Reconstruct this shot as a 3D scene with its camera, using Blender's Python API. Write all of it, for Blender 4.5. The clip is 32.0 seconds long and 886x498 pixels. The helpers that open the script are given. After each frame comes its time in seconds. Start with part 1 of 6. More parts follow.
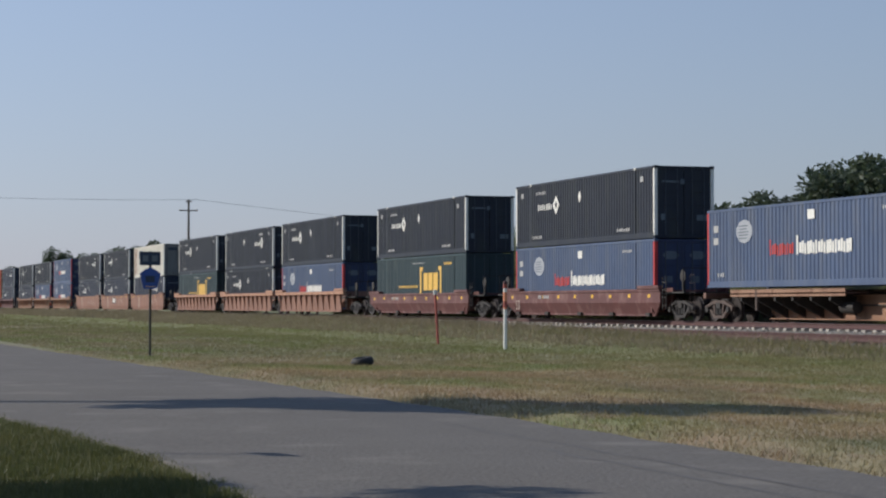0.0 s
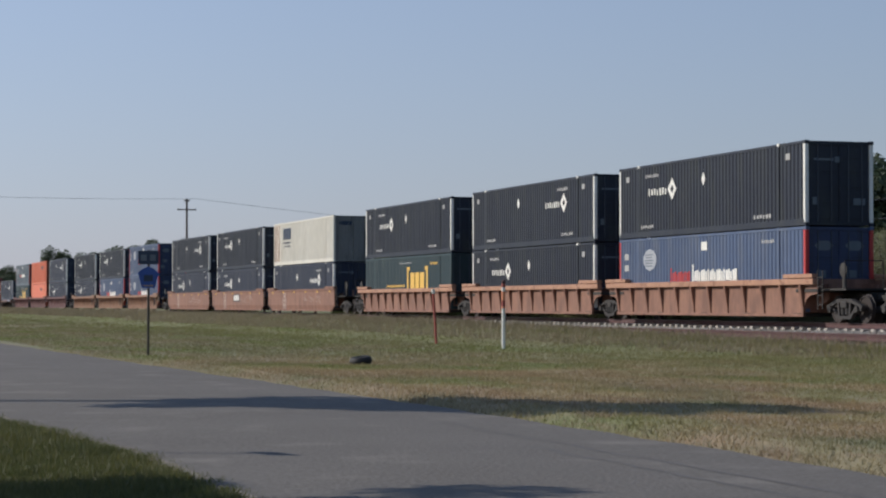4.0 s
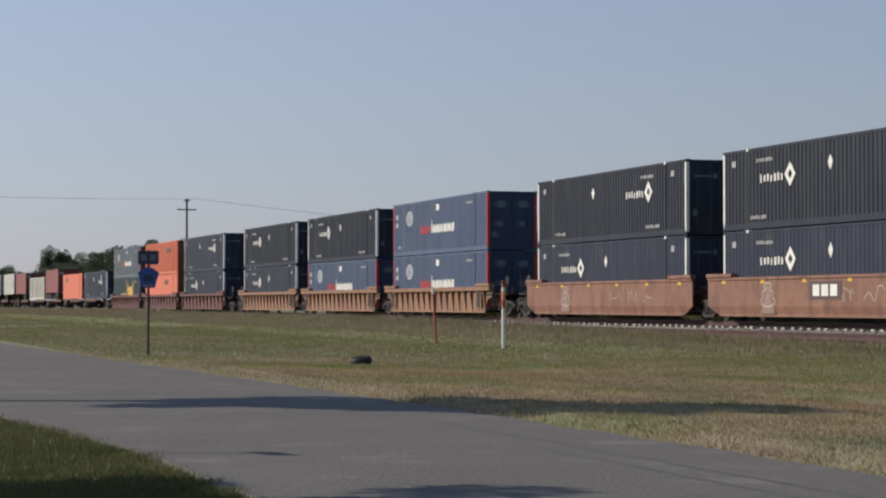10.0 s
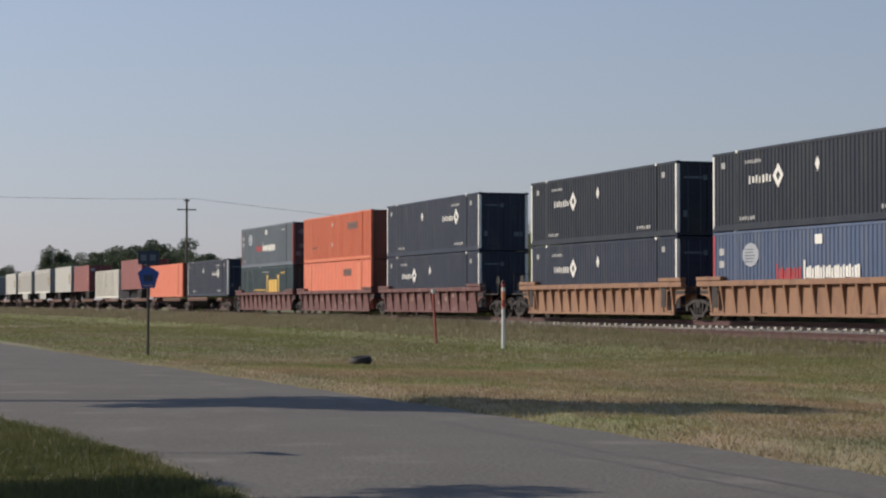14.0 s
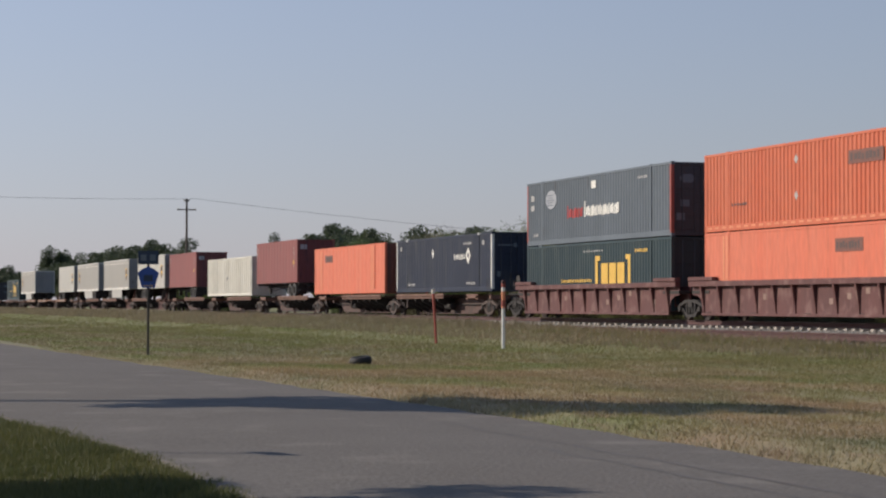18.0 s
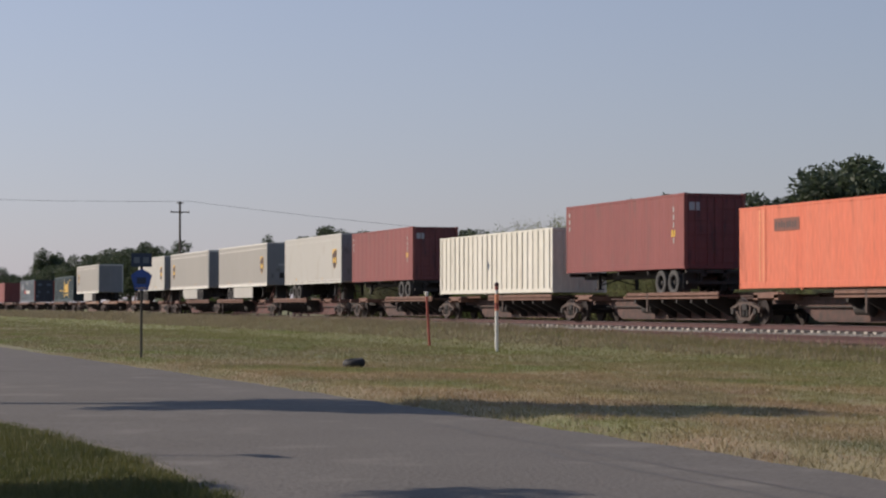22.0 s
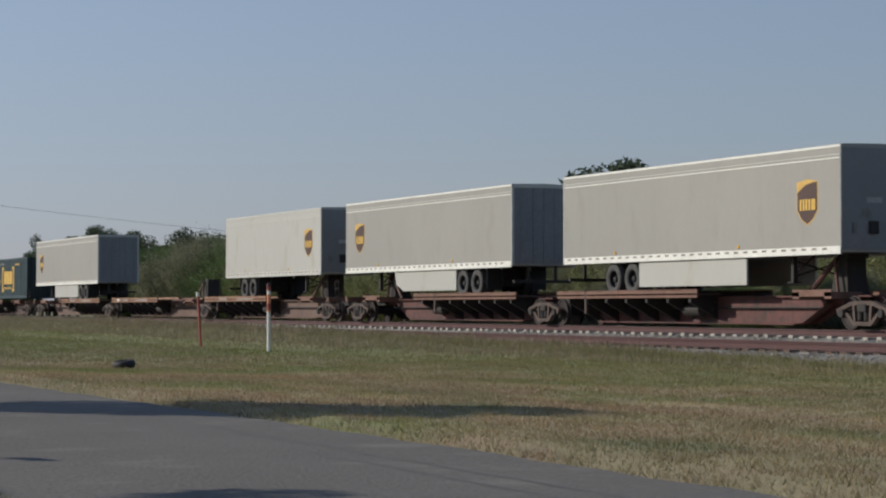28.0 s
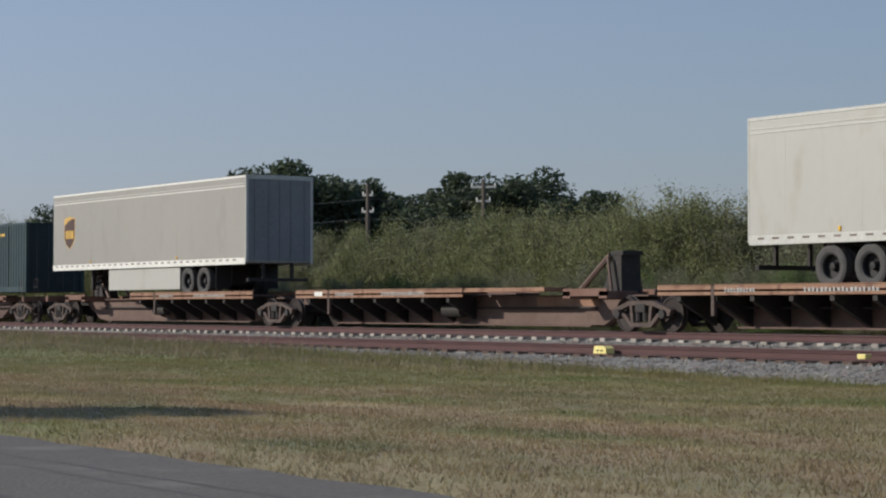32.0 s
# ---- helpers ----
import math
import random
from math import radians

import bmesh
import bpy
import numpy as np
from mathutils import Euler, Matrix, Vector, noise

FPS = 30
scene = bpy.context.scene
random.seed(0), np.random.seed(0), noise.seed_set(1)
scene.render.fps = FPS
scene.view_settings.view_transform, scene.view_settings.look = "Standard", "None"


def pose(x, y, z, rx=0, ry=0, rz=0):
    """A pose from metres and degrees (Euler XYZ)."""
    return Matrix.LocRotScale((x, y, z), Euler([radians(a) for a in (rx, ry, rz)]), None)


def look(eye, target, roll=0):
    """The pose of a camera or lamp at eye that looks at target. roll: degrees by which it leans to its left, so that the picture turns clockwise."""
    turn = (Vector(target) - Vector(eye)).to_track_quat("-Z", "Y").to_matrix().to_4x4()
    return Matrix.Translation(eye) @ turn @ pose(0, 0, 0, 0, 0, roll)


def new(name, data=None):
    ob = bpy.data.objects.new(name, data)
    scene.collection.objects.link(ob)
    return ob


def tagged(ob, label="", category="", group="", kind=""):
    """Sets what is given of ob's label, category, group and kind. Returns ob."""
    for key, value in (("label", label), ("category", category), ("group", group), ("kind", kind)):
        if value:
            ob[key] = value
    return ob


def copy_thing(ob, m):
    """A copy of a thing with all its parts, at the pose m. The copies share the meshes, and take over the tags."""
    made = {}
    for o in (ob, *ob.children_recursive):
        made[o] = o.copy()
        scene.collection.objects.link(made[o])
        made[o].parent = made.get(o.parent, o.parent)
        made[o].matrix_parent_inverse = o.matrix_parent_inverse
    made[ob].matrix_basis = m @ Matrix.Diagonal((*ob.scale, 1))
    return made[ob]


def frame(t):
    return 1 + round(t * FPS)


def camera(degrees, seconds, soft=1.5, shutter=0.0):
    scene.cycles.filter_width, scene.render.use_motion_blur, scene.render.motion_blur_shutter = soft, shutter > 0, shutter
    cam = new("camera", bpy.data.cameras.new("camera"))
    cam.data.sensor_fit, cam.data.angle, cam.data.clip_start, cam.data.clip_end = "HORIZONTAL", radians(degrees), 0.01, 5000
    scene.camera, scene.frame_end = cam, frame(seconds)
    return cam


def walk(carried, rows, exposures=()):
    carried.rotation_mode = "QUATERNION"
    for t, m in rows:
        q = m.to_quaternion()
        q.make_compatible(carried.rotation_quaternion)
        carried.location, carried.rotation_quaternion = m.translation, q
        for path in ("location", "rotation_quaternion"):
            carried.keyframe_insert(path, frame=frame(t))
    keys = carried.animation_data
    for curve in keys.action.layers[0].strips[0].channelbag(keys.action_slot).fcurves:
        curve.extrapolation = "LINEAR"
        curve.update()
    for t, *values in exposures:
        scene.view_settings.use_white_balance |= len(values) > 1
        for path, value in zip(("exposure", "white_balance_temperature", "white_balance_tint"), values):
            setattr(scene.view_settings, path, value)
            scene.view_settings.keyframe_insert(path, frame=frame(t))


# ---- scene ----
EYE = Vector((0.0, 0.0, 1.35))


def aim(turn, tilt):
    """A pose at the tripod: turn is degrees from the track's far direction (-X) towards it (+Y), tilt is upwards."""
    a, b = radians(turn), radians(tilt)
    return look(EYE, EYE + Vector((-math.cos(a) * math.cos(b), math.sin(a) * math.cos(b), math.sin(b))) * 100)


cam = camera(24.152, 32.0, soft=2.2)
walk(cam, [(t, aim(turn, tilt)) for t, turn, tilt in (
    (0, 17.781, 1.548), (0.4, 17.83, 1.524), (8, 17.83, 1.524), (20.5, 17.834, 1.524), (21, 17.842, 1.538),
    (21.5, 17.916, 1.584), (22, 18.017, 1.594), (22.5, 18.012, 1.62), (23, 18.014, 1.625), (23.5, 18.008, 1.629),
    (24, 17.974, 1.634), (24.5, 17.894, 1.574), (25, 17.897, 1.567), (25.5, 17.882, 1.577), (26.4, 17.95, 1.58),
    (27, 18.75, 1.61), (27.5, 20.891, 1.637), (28, 24.308, 1.613), (28.5, 26.192, 1.604), (29, 28.11, 1.608),
    (29.5, 31.41, 1.612), (30, 33.787, 1.632), (30.5, 33.756, 1.616), (31, 33.703, 1.592), (31.5, 33.692, 1.592),
    (32, 33.679, 1.616))], exposures=[(0, 0.12, 6000, 9.0), (7, 0.11, 6150, 10.0), (13, 0.10, 6450, 10.5), (18, 0.12, 6500, 12.5), (22, 0.12, 6600, 14.5), (25.5, 0.03, 6300, 10.0), (28, -0.06, 6150, 7.2), (30, -0.13, 6150, 7.5), (31, -0.12, 6150, 7.6), (32, 0.03, 6100, 8.2)])

# ---- light ----
SUN_TURN, SUN_HEIGHT = math.pi + math.atan2(0.52, 0.854), radians(28)
world = bpy.data.worlds.new("sky")
scene.world = world
world.use_nodes = True
wn = world.node_tree.nodes
sky = wn.new("ShaderNodeTexSky")
sky.sky_type, sky.sun_disc = "NISHITA", False
sky.sun_elevation, sky.sun_rotation = SUN_HEIGHT, SUN_TURN
sky.altitude, sky.air_density, sky.dust_density, sky.ozone_density = 0, 1.0, 0.35, 2.0
wn["Background"].inputs["Strength"].default_value = 0.122
haze = wn.new("ShaderNodeMix")  # thin summer haze over the clear sky
haze.data_type = "RGBA"
way, height, thick = wn.new("ShaderNodeTexCoord"), wn.new("ShaderNodeSeparateXYZ"), wn.new("ShaderNodeMapRange")
thick.inputs["From Max"].default_value, thick.inputs["To Min"].default_value, thick.inputs["To Max"].default_value = 0.45, 0.76, 0.12
world.node_tree.links.new(way.outputs["Generated"], height.inputs[0])
world.node_tree.links.new(height.outputs["Z"], thick.inputs["Value"])
world.node_tree.links.new(thick.outputs["Result"], haze.inputs[0])
# the haze glows more towards the sun
sunward, glow, tinted = wn.new("ShaderNodeVectorMath"), wn.new("ShaderNodeMapRange"), wn.new("ShaderNodeVectorMath")
sunward.operation, tinted.operation = "DOT_PRODUCT", "SCALE"
sunward.inputs[1].default_value, tinted.inputs[0].default_value = (-0.52, -0.854, 0.0), (2.28, 2.265, 2.99)
glow.inputs["From Min"].default_value, glow.inputs["From Max"].default_value = -1.0, 0.5
glow.inputs["To Min"].default_value, glow.inputs["To Max"].default_value = 0.12, 1.25
world.node_tree.links.new(way.outputs["Generated"], sunward.inputs[0])
world.node_tree.links.new(sunward.outputs["Value"], glow.inputs["Value"])
world.node_tree.links.new(glow.outputs["Result"], tinted.inputs["Scale"])
world.node_tree.links.new(tinted.outputs["Vector"], haze.inputs[7])
world.node_tree.links.new(sky.outputs[0], haze.inputs[6])
world.node_tree.links.new(haze.outputs[2], wn["Background"].inputs["Color"])
sun = new("sun", bpy.data.lights.new("sun", "SUN"))
sun.data.energy, sun.data.angle, sun.data.color = 4.0, radians(0.6), (1.0, 0.90, 0.76)
sun.matrix_world = look((-52, -85.4, 53), (0, 0, 0))

# ---- materials ----


def surface(name, base, other=None, rough=0.6, metal=0.0, scale=1.0, grain=40.0, mix=0.5, bump=0.15, dirt=None, dirt_amount=0.3, streak=1.0, random_shift=0.0, fine_range=0.22, shine=0.5):
    """Paint, wood, stone and the like: base colour broken by a large and a fine noise, dirt patches and fine relief."""
    m = bpy.data.materials.new(name)
    m.use_nodes = True
    n, link = m.node_tree.nodes, m.node_tree.links.new
    bsdf = n["Principled BSDF"]
    bsdf.inputs["Roughness"].default_value, bsdf.inputs["Metallic"].default_value = rough, metal
    bsdf.inputs["Specular IOR Level"].default_value = shine
    other = other or tuple(c * 0.75 for c in base)
    at = n.new("ShaderNodeTexCoord")
    stretch = n.new("ShaderNodeMapping")
    stretch.inputs["Scale"].default_value = (1, 1, streak)
    link(at.outputs["Object"], stretch.inputs["Vector"])

    def noisy(s, detail):
        x = n.new("ShaderNodeTexNoise")
        x.inputs["Scale"].default_value, x.inputs["Detail"].default_value = s, detail
        link(stretch.outputs["Vector"], x.inputs["Vector"])
        return x

    def ramp(a, b, source):
        x = n.new("ShaderNodeMapRange")
        x.inputs["From Min"].default_value, x.inputs["From Max"].default_value = a, b
        link(source, x.inputs["Value"])
        return x.outputs["Result"]

    def blend(f, a, b):
        x = n.new("ShaderNodeMix")
        x.data_type = "RGBA"
        for socket, v in ((x.inputs[0], f), (x.inputs[6], a), (x.inputs[7], b)):
            if isinstance(v, (float, int)):
                socket.default_value = v
            elif isinstance(v, tuple):
                socket.default_value = (*v, 1)
            else:
                link(v, socket)
        return x.outputs[2]

    large, fine = noisy(scale, 5), noisy(grain, 3)
    col = blend(ramp(0.5 - mix / 2, 0.5 + mix / 2, large.outputs["Fac"]), base, other)
    shade = n.new("ShaderNodeHueSaturation")
    val = n.new("ShaderNodeMapRange")
    val.inputs["To Min"].default_value, val.inputs["To Max"].default_value = 1 - fine_range, 1 + fine_range
    link(fine.outputs["Fac"], val.inputs["Value"])
    link(val.outputs["Result"], shade.inputs["Value"])
    link(col, shade.inputs["Color"])
    col = shade.outputs["Color"]
    if random_shift:
        info, vary = n.new("ShaderNodeObjectInfo"), n.new("ShaderNodeMapRange")
        vary.inputs["To Min"].default_value, vary.inputs["To Max"].default_value = 1 - random_shift, 1 + random_shift
        link(info.outputs["Random"], vary.inputs["Value"])
        hs = n.new("ShaderNodeHueSaturation")
        link(vary.outputs["Result"], hs.inputs["Value"])
        link(col, hs.inputs["Color"])
        col = hs.outputs["Color"]
    if dirt:
        spots = noisy(scale * 2.7, 8)
        col = blend(ramp(0.72 - dirt_amount * 0.5, 0.86 - dirt_amount * 0.4, spots.outputs["Fac"]), col, dirt)
    link(col, bsdf.inputs["Base Color"])
    if bump:
        bp = n.new("ShaderNodeBump")
        bp.inputs["Strength"].default_value, bp.inputs["Distance"].default_value = bump, 0.02
        link(fine.outputs["Fac"], bp.inputs["Height"])
        link(bp.outputs["Normal"], bsdf.inputs["Normal"])
    return m


GRIME = (0.06, 0.05, 0.045)
RUST = (0.13, 0.055, 0.03)
M = {}
M["slate"] = surface("slate_paint", (0.0165, 0.021, 0.035), (0.012, 0.0155, 0.027), 0.5, shine=0.35, scale=0.5, grain=9, dirt=(0.028, 0.032, 0.036), dirt_amount=0.45, streak=0.25, bump=0.05)
M["navy"] = surface("navy_paint", (0.019, 0.026, 0.050), (0.014, 0.019, 0.038), 0.5, shine=0.35, scale=0.5, grain=9, dirt=(0.04, 0.045, 0.055), dirt_amount=0.4, streak=0.25, bump=0.05)
M["blue"] = surface("faded_blue_paint", (0.064, 0.097, 0.180), (0.052, 0.077, 0.142), 0.55, scale=0.5, grain=8, dirt=(0.09, 0.11, 0.16), dirt_amount=0.45, streak=0.25, bump=0.05)
M["grey_blue"] = surface("grey_blue_paint", (0.12, 0.145, 0.17), (0.09, 0.11, 0.13), 0.55, scale=0.5, grain=8, dirt=GRIME, dirt_amount=0.2, streak=0.25, bump=0.05)
M["green"] = surface("dark_green_paint", (0.021, 0.046, 0.054), (0.015, 0.034, 0.041), 0.5, scale=0.5, grain=8, dirt=(0.04, 0.06, 0.06), dirt_amount=0.4, streak=0.25, bump=0.05)
M["orange"] = surface("orange_paint", (0.53, 0.105, 0.040), (0.53, 0.14, 0.066), 0.55, scale=0.8, grain=8, dirt=(0.40, 0.10, 0.05), dirt_amount=0.15, streak=0.25, bump=0.05)
M["coral"] = surface("faded_orange_paint", (0.60, 0.135, 0.068), (0.57, 0.16, 0.088), 0.6, scale=0.8, grain=8, dirt=(0.40, 0.10, 0.05), dirt_amount=0.25, streak=0.25, bump=0.05)
M["peach"] = surface("bleached_orange_paint", (0.68, 0.27, 0.14), (0.60, 0.22, 0.11), 0.6, scale=0.5, grain=8)
M["cream"] = surface("cream_paint", (0.66, 0.635, 0.56), (0.60, 0.57, 0.485), 0.55, scale=0.6, grain=8, dirt=(0.35, 0.24, 0.14), dirt_amount=0.18, streak=0.2, bump=0.05)
M["white_box"] = surface("aged_white_paint", (0.62, 0.59, 0.515), (0.55, 0.515, 0.435), 0.55, scale=0.5, grain=8, dirt=(0.36, 0.24, 0.15), dirt_amount=0.22, streak=0.2, bump=0.05)
M["rusty_white"] = surface("rust_stained_white_paint", (0.52, 0.42, 0.33), (0.26, 0.14, 0.09), 0.7, scale=1.6, grain=12, dirt=RUST, dirt_amount=0.5, streak=0.3)
M["red_box"] = surface("red_brown_paint", (0.235, 0.064, 0.056), (0.195, 0.052, 0.046), 0.55, scale=0.5, grain=8, dirt=(0.16, 0.06, 0.05), dirt_amount=0.35, streak=0.25, bump=0.05)
M["trailer"] = surface("pale_grey_trailer_skin", (0.325, 0.305, 0.272), (0.295, 0.278, 0.248), 0.45, scale=0.5, grain=6, dirt=(0.28, 0.26, 0.23), dirt_amount=0.3, streak=0.5, bump=0.03, fine_range=0.04)
M["trailer_white"] = surface("off_white_trailer_skin", (0.44, 0.425, 0.385), (0.415, 0.40, 0.36), 0.45, scale=0.4, grain=6, dirt=(0.36, 0.325, 0.27), dirt_amount=0.3, streak=0.5, bump=0.03, fine_range=0.04)
# nose skin: the trailer skin darkened, its shade put into the colour
M["trailer_front"] = surface("shaded_nose_skin", (0.225, 0.222, 0.222), (0.19, 0.188, 0.19), 0.5, scale=0.6, grain=8, dirt=(0.13, 0.12, 0.11), dirt_amount=0.25, bump=0.03, fine_range=0.08)
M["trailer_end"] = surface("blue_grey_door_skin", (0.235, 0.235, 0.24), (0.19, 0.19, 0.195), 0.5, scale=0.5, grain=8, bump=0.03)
M["door_bar"] = surface("dull_grey_blue_bar_paint", (0.050, 0.060, 0.078), (0.036, 0.044, 0.06), 0.5, scale=3, grain=14, bump=0.05)
M["pale"] = surface("greyed_white_paint", (0.42, 0.41, 0.39), None, 0.55, scale=2, grain=14, bump=0.05)
M["washed"] = surface("washed_out_white_paint", (0.36, 0.37, 0.39), (0.28, 0.295, 0.33), 0.55, scale=2.5, grain=12, bump=0.05)
M["chalk"] = surface("pale_spray_paint", (0.42, 0.35, 0.30), (0.34, 0.26, 0.21), 0.6, scale=2, grain=14, bump=0.05)
M["stencil"] = surface("faded_stencil_paint", (0.30, 0.20, 0.16), (0.20, 0.12, 0.095), 0.7, scale=4, grain=18, bump=0.05)
M["seam"] = surface("tar_seam", (0.112, 0.101, 0.09), None, 0.85, scale=2, grain=20)
M["trailer_rail"] = surface("pale_rail_skin", (0.54, 0.53, 0.48), (0.46, 0.45, 0.41), 0.5, scale=1.5, grain=10, bump=0.03)
M["tape"] = surface("dull_reflective_tape", (0.20, 0.15, 0.13), None, 0.5, scale=2, grain=14, bump=0.02)
M["white"] = surface("white_paint", (0.78, 0.76, 0.70), (0.66, 0.64, 0.58), 0.5, scale=1.2, grain=14, bump=0.05)
M["red_post"] = surface("faded_red_post_paint", (0.34, 0.075, 0.055), (0.27, 0.06, 0.045), 0.6, scale=4, grain=16, bump=0.05)
M["red"] = surface("red_paint", (0.50, 0.035, 0.03), (0.38, 0.03, 0.025), 0.5, scale=1, grain=12, bump=0.05)
M["yellow"] = surface("yellow_paint", (0.72, 0.42, 0.03), (0.60, 0.34, 0.03), 0.5, scale=1, grain=12, bump=0.05)
M["gold"] = surface("gold_paint", (0.72, 0.46, 0.09), (0.62, 0.37, 0.06), 0.5, scale=1, grain=12, bump=0.05)
M["shield_gold"] = surface("ochre_paint", (0.62, 0.40, 0.10), (0.54, 0.31, 0.07), 0.5, scale=1, grain=12, bump=0.05)
M["brown"] = surface("dark_brown_paint", (0.075, 0.036, 0.026), (0.06, 0.028, 0.02), 0.5, scale=1, grain=12, bump=0.05)
M["ink"] = surface("dark_blue_paint", (0.02, 0.035, 0.07), None, 0.5, scale=1, grain=12, bump=0.05)
M["char"] = surface("dark_marking_paint", (0.10, 0.062, 0.055), None, 0.6, scale=1, grain=12, bump=0.05)
M["mark_brown"] = surface("faded_brown_marking_paint", (0.20, 0.075, 0.05), (0.15, 0.06, 0.045), 0.6, scale=3, grain=14, bump=0.05)
M["well_orange"] = surface("weathered_orange_steel", (0.25, 0.122, 0.076), (0.185, 0.086, 0.055), 0.65, scale=0.8, grain=10, dirt=(0.15, 0.07, 0.045), dirt_amount=0.5, streak=0.4, fine_range=0.34)
M["well_tan"] = surface("tan_orange_steel", (0.275, 0.145, 0.08), (0.21, 0.108, 0.06), 0.65, scale=0.8, grain=10, dirt=(0.16, 0.08, 0.05), dirt_amount=0.36, streak=0.4)
M["well_maroon"] = surface("maroon_steel", (0.118, 0.038, 0.033), (0.085, 0.03, 0.027), 0.65, scale=0.8, grain=10, dirt=(0.175, 0.088, 0.076), dirt_amount=0.42, streak=0.7)
M["chord"] = surface("pale_orange_steel", (0.40, 0.215, 0.13), (0.31, 0.155, 0.092), 0.65, scale=1.2, grain=12, dirt=RUST, dirt_amount=0.35)
# base lowered and dirt raised to deepen the sills' shade under the decks
M["spine"] = surface("rusty_brown_steel", (0.115, 0.060, 0.049), (0.072, 0.038, 0.031), 0.75, scale=1.0, grain=12, dirt=(0.05, 0.034, 0.029), dirt_amount=0.55)
M["deck_brown"] = surface("red_brown_deck_edge", (0.20, 0.105, 0.072), (0.13, 0.065, 0.045), 0.7, scale=1.0, grain=14, dirt=RUST, dirt_amount=0.4)
M["deck"] = surface("orange_deck_edge", (0.33, 0.19, 0.115), (0.20, 0.10, 0.06), 0.7, scale=1.0, grain=14, dirt=RUST, dirt_amount=0.4)
# *_end door paints: darker copies of side paints, shade put into their colour
M["grey_end"] = surface("shaded_grimy_grey_paint", (0.20, 0.20, 0.19), (0.15, 0.15, 0.14), 0.6, scale=1.2, grain=10, dirt=(0.06, 0.055, 0.05), dirt_amount=0.4, streak=0.15)
M["brown_end"] = surface("shaded_grimy_brown_door_paint", (0.22, 0.062, 0.036), (0.15, 0.045, 0.03), 0.6, scale=1.2, grain=10, dirt=(0.06, 0.04, 0.035), dirt_amount=0.4, streak=0.15)
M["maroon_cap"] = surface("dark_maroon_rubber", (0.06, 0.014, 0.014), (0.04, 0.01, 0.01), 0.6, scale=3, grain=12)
M["red_end"] = surface("shaded_grimy_red_door_paint", (0.155, 0.040, 0.042), (0.115, 0.030, 0.034), 0.6, scale=1.2, grain=10, dirt=(0.05, 0.022, 0.028), dirt_amount=0.4, streak=0.2)
M["blue_end"] = surface("shaded_grimy_blue_door_paint", (0.030, 0.043, 0.098), (0.022, 0.031, 0.072), 0.6, scale=1.2, grain=10, dirt=(0.02, 0.022, 0.035), dirt_amount=0.35, streak=0.15)
M["dusk_end"] = surface("shaded_grimy_charcoal_door_paint", (0.050, 0.050, 0.058), (0.036, 0.036, 0.042), 0.6, scale=1.2, grain=10, dirt=(0.025, 0.022, 0.025), dirt_amount=0.35, streak=0.15)
M["green_end"] = surface("shaded_grimy_green_door_paint", (0.014, 0.032, 0.037), (0.010, 0.023, 0.028), 0.6, scale=1.2, grain=10, dirt=(0.014, 0.018, 0.02), dirt_amount=0.35, streak=0.15)
M["spine_red"] = surface("rusty_red_steel", (0.135, 0.050, 0.042), (0.085, 0.034, 0.029), 0.75, scale=1.0, grain=12, dirt=(0.05, 0.030, 0.027), dirt_amount=0.5)
M["spine_tan"] = surface("dusty_tan_steel", (0.155, 0.098, 0.076), (0.105, 0.064, 0.05), 0.75, scale=0.9, grain=12, dirt=(0.10, 0.06, 0.045), dirt_amount=0.4)
# base colour lowered so that shaded underparts look darker
M["steel"] = surface("grimy_shaded_steel", (0.030, 0.025, 0.022), (0.02, 0.017, 0.015), 0.75, scale=2.0, grain=16, dirt=(0.06, 0.04, 0.03), dirt_amount=0.3)
M["cast"] = surface("dusty_cast_steel", (0.105, 0.072, 0.058), (0.062, 0.042, 0.034), 0.8, scale=3.0, grain=18, dirt=(0.05, 0.035, 0.03), dirt_amount=0.4)
# darker copy of cast for well-car trucks: their shade put into the colour
M["cast_dark"] = surface("shaded_oily_cast_steel", (0.028, 0.023, 0.021), (0.020, 0.017, 0.016), 0.75, scale=3.0, grain=18, dirt=(0.05, 0.036, 0.03), dirt_amount=0.25)
M["wheel"] = surface("wheel_steel", (0.034, 0.023, 0.020), (0.022, 0.016, 0.014), 0.7, 0.2, scale=5, grain=20)
M["tyre"] = surface("black_rubber", (0.085, 0.08, 0.076), (0.06, 0.057, 0.054), 0.9, scale=6, grain=30)
M["rim"] = surface("dull_grey_rim", (0.022, 0.02, 0.019), (0.016, 0.015, 0.014), 0.7, 0.1, scale=6, grain=20)
M["galv"] = surface("galvanised_steel", (0.34, 0.34, 0.33), (0.26, 0.26, 0.26), 0.5, 0.5, scale=4, grain=20)
M["rail"] = surface("rusted_rail_steel", (0.090, 0.038, 0.036), (0.066, 0.029, 0.028), 0.75, scale=1.5, grain=18)
M["railhead"] = surface("polished_rail_head", (0.30, 0.28, 0.27), None, 0.35, 0.8, scale=1.5, grain=18, bump=0.02)
M["tie"] = surface("pale_weathered_tie", (0.40, 0.37, 0.32), (0.24, 0.21, 0.18), 0.9, scale=3, grain=22, random_shift=0.25)
M["tie_dark"] = surface("old_wooden_tie", (0.12, 0.075, 0.055), (0.085, 0.055, 0.04), 0.9, scale=3, grain=22)
M["ballast"] = surface("grey_ballast", (0.24, 0.228, 0.205), (0.155, 0.14, 0.125), 0.95, scale=1.1, grain=14, bump=0.9, dirt=(0.19, 0.12, 0.09), dirt_amount=0.35)
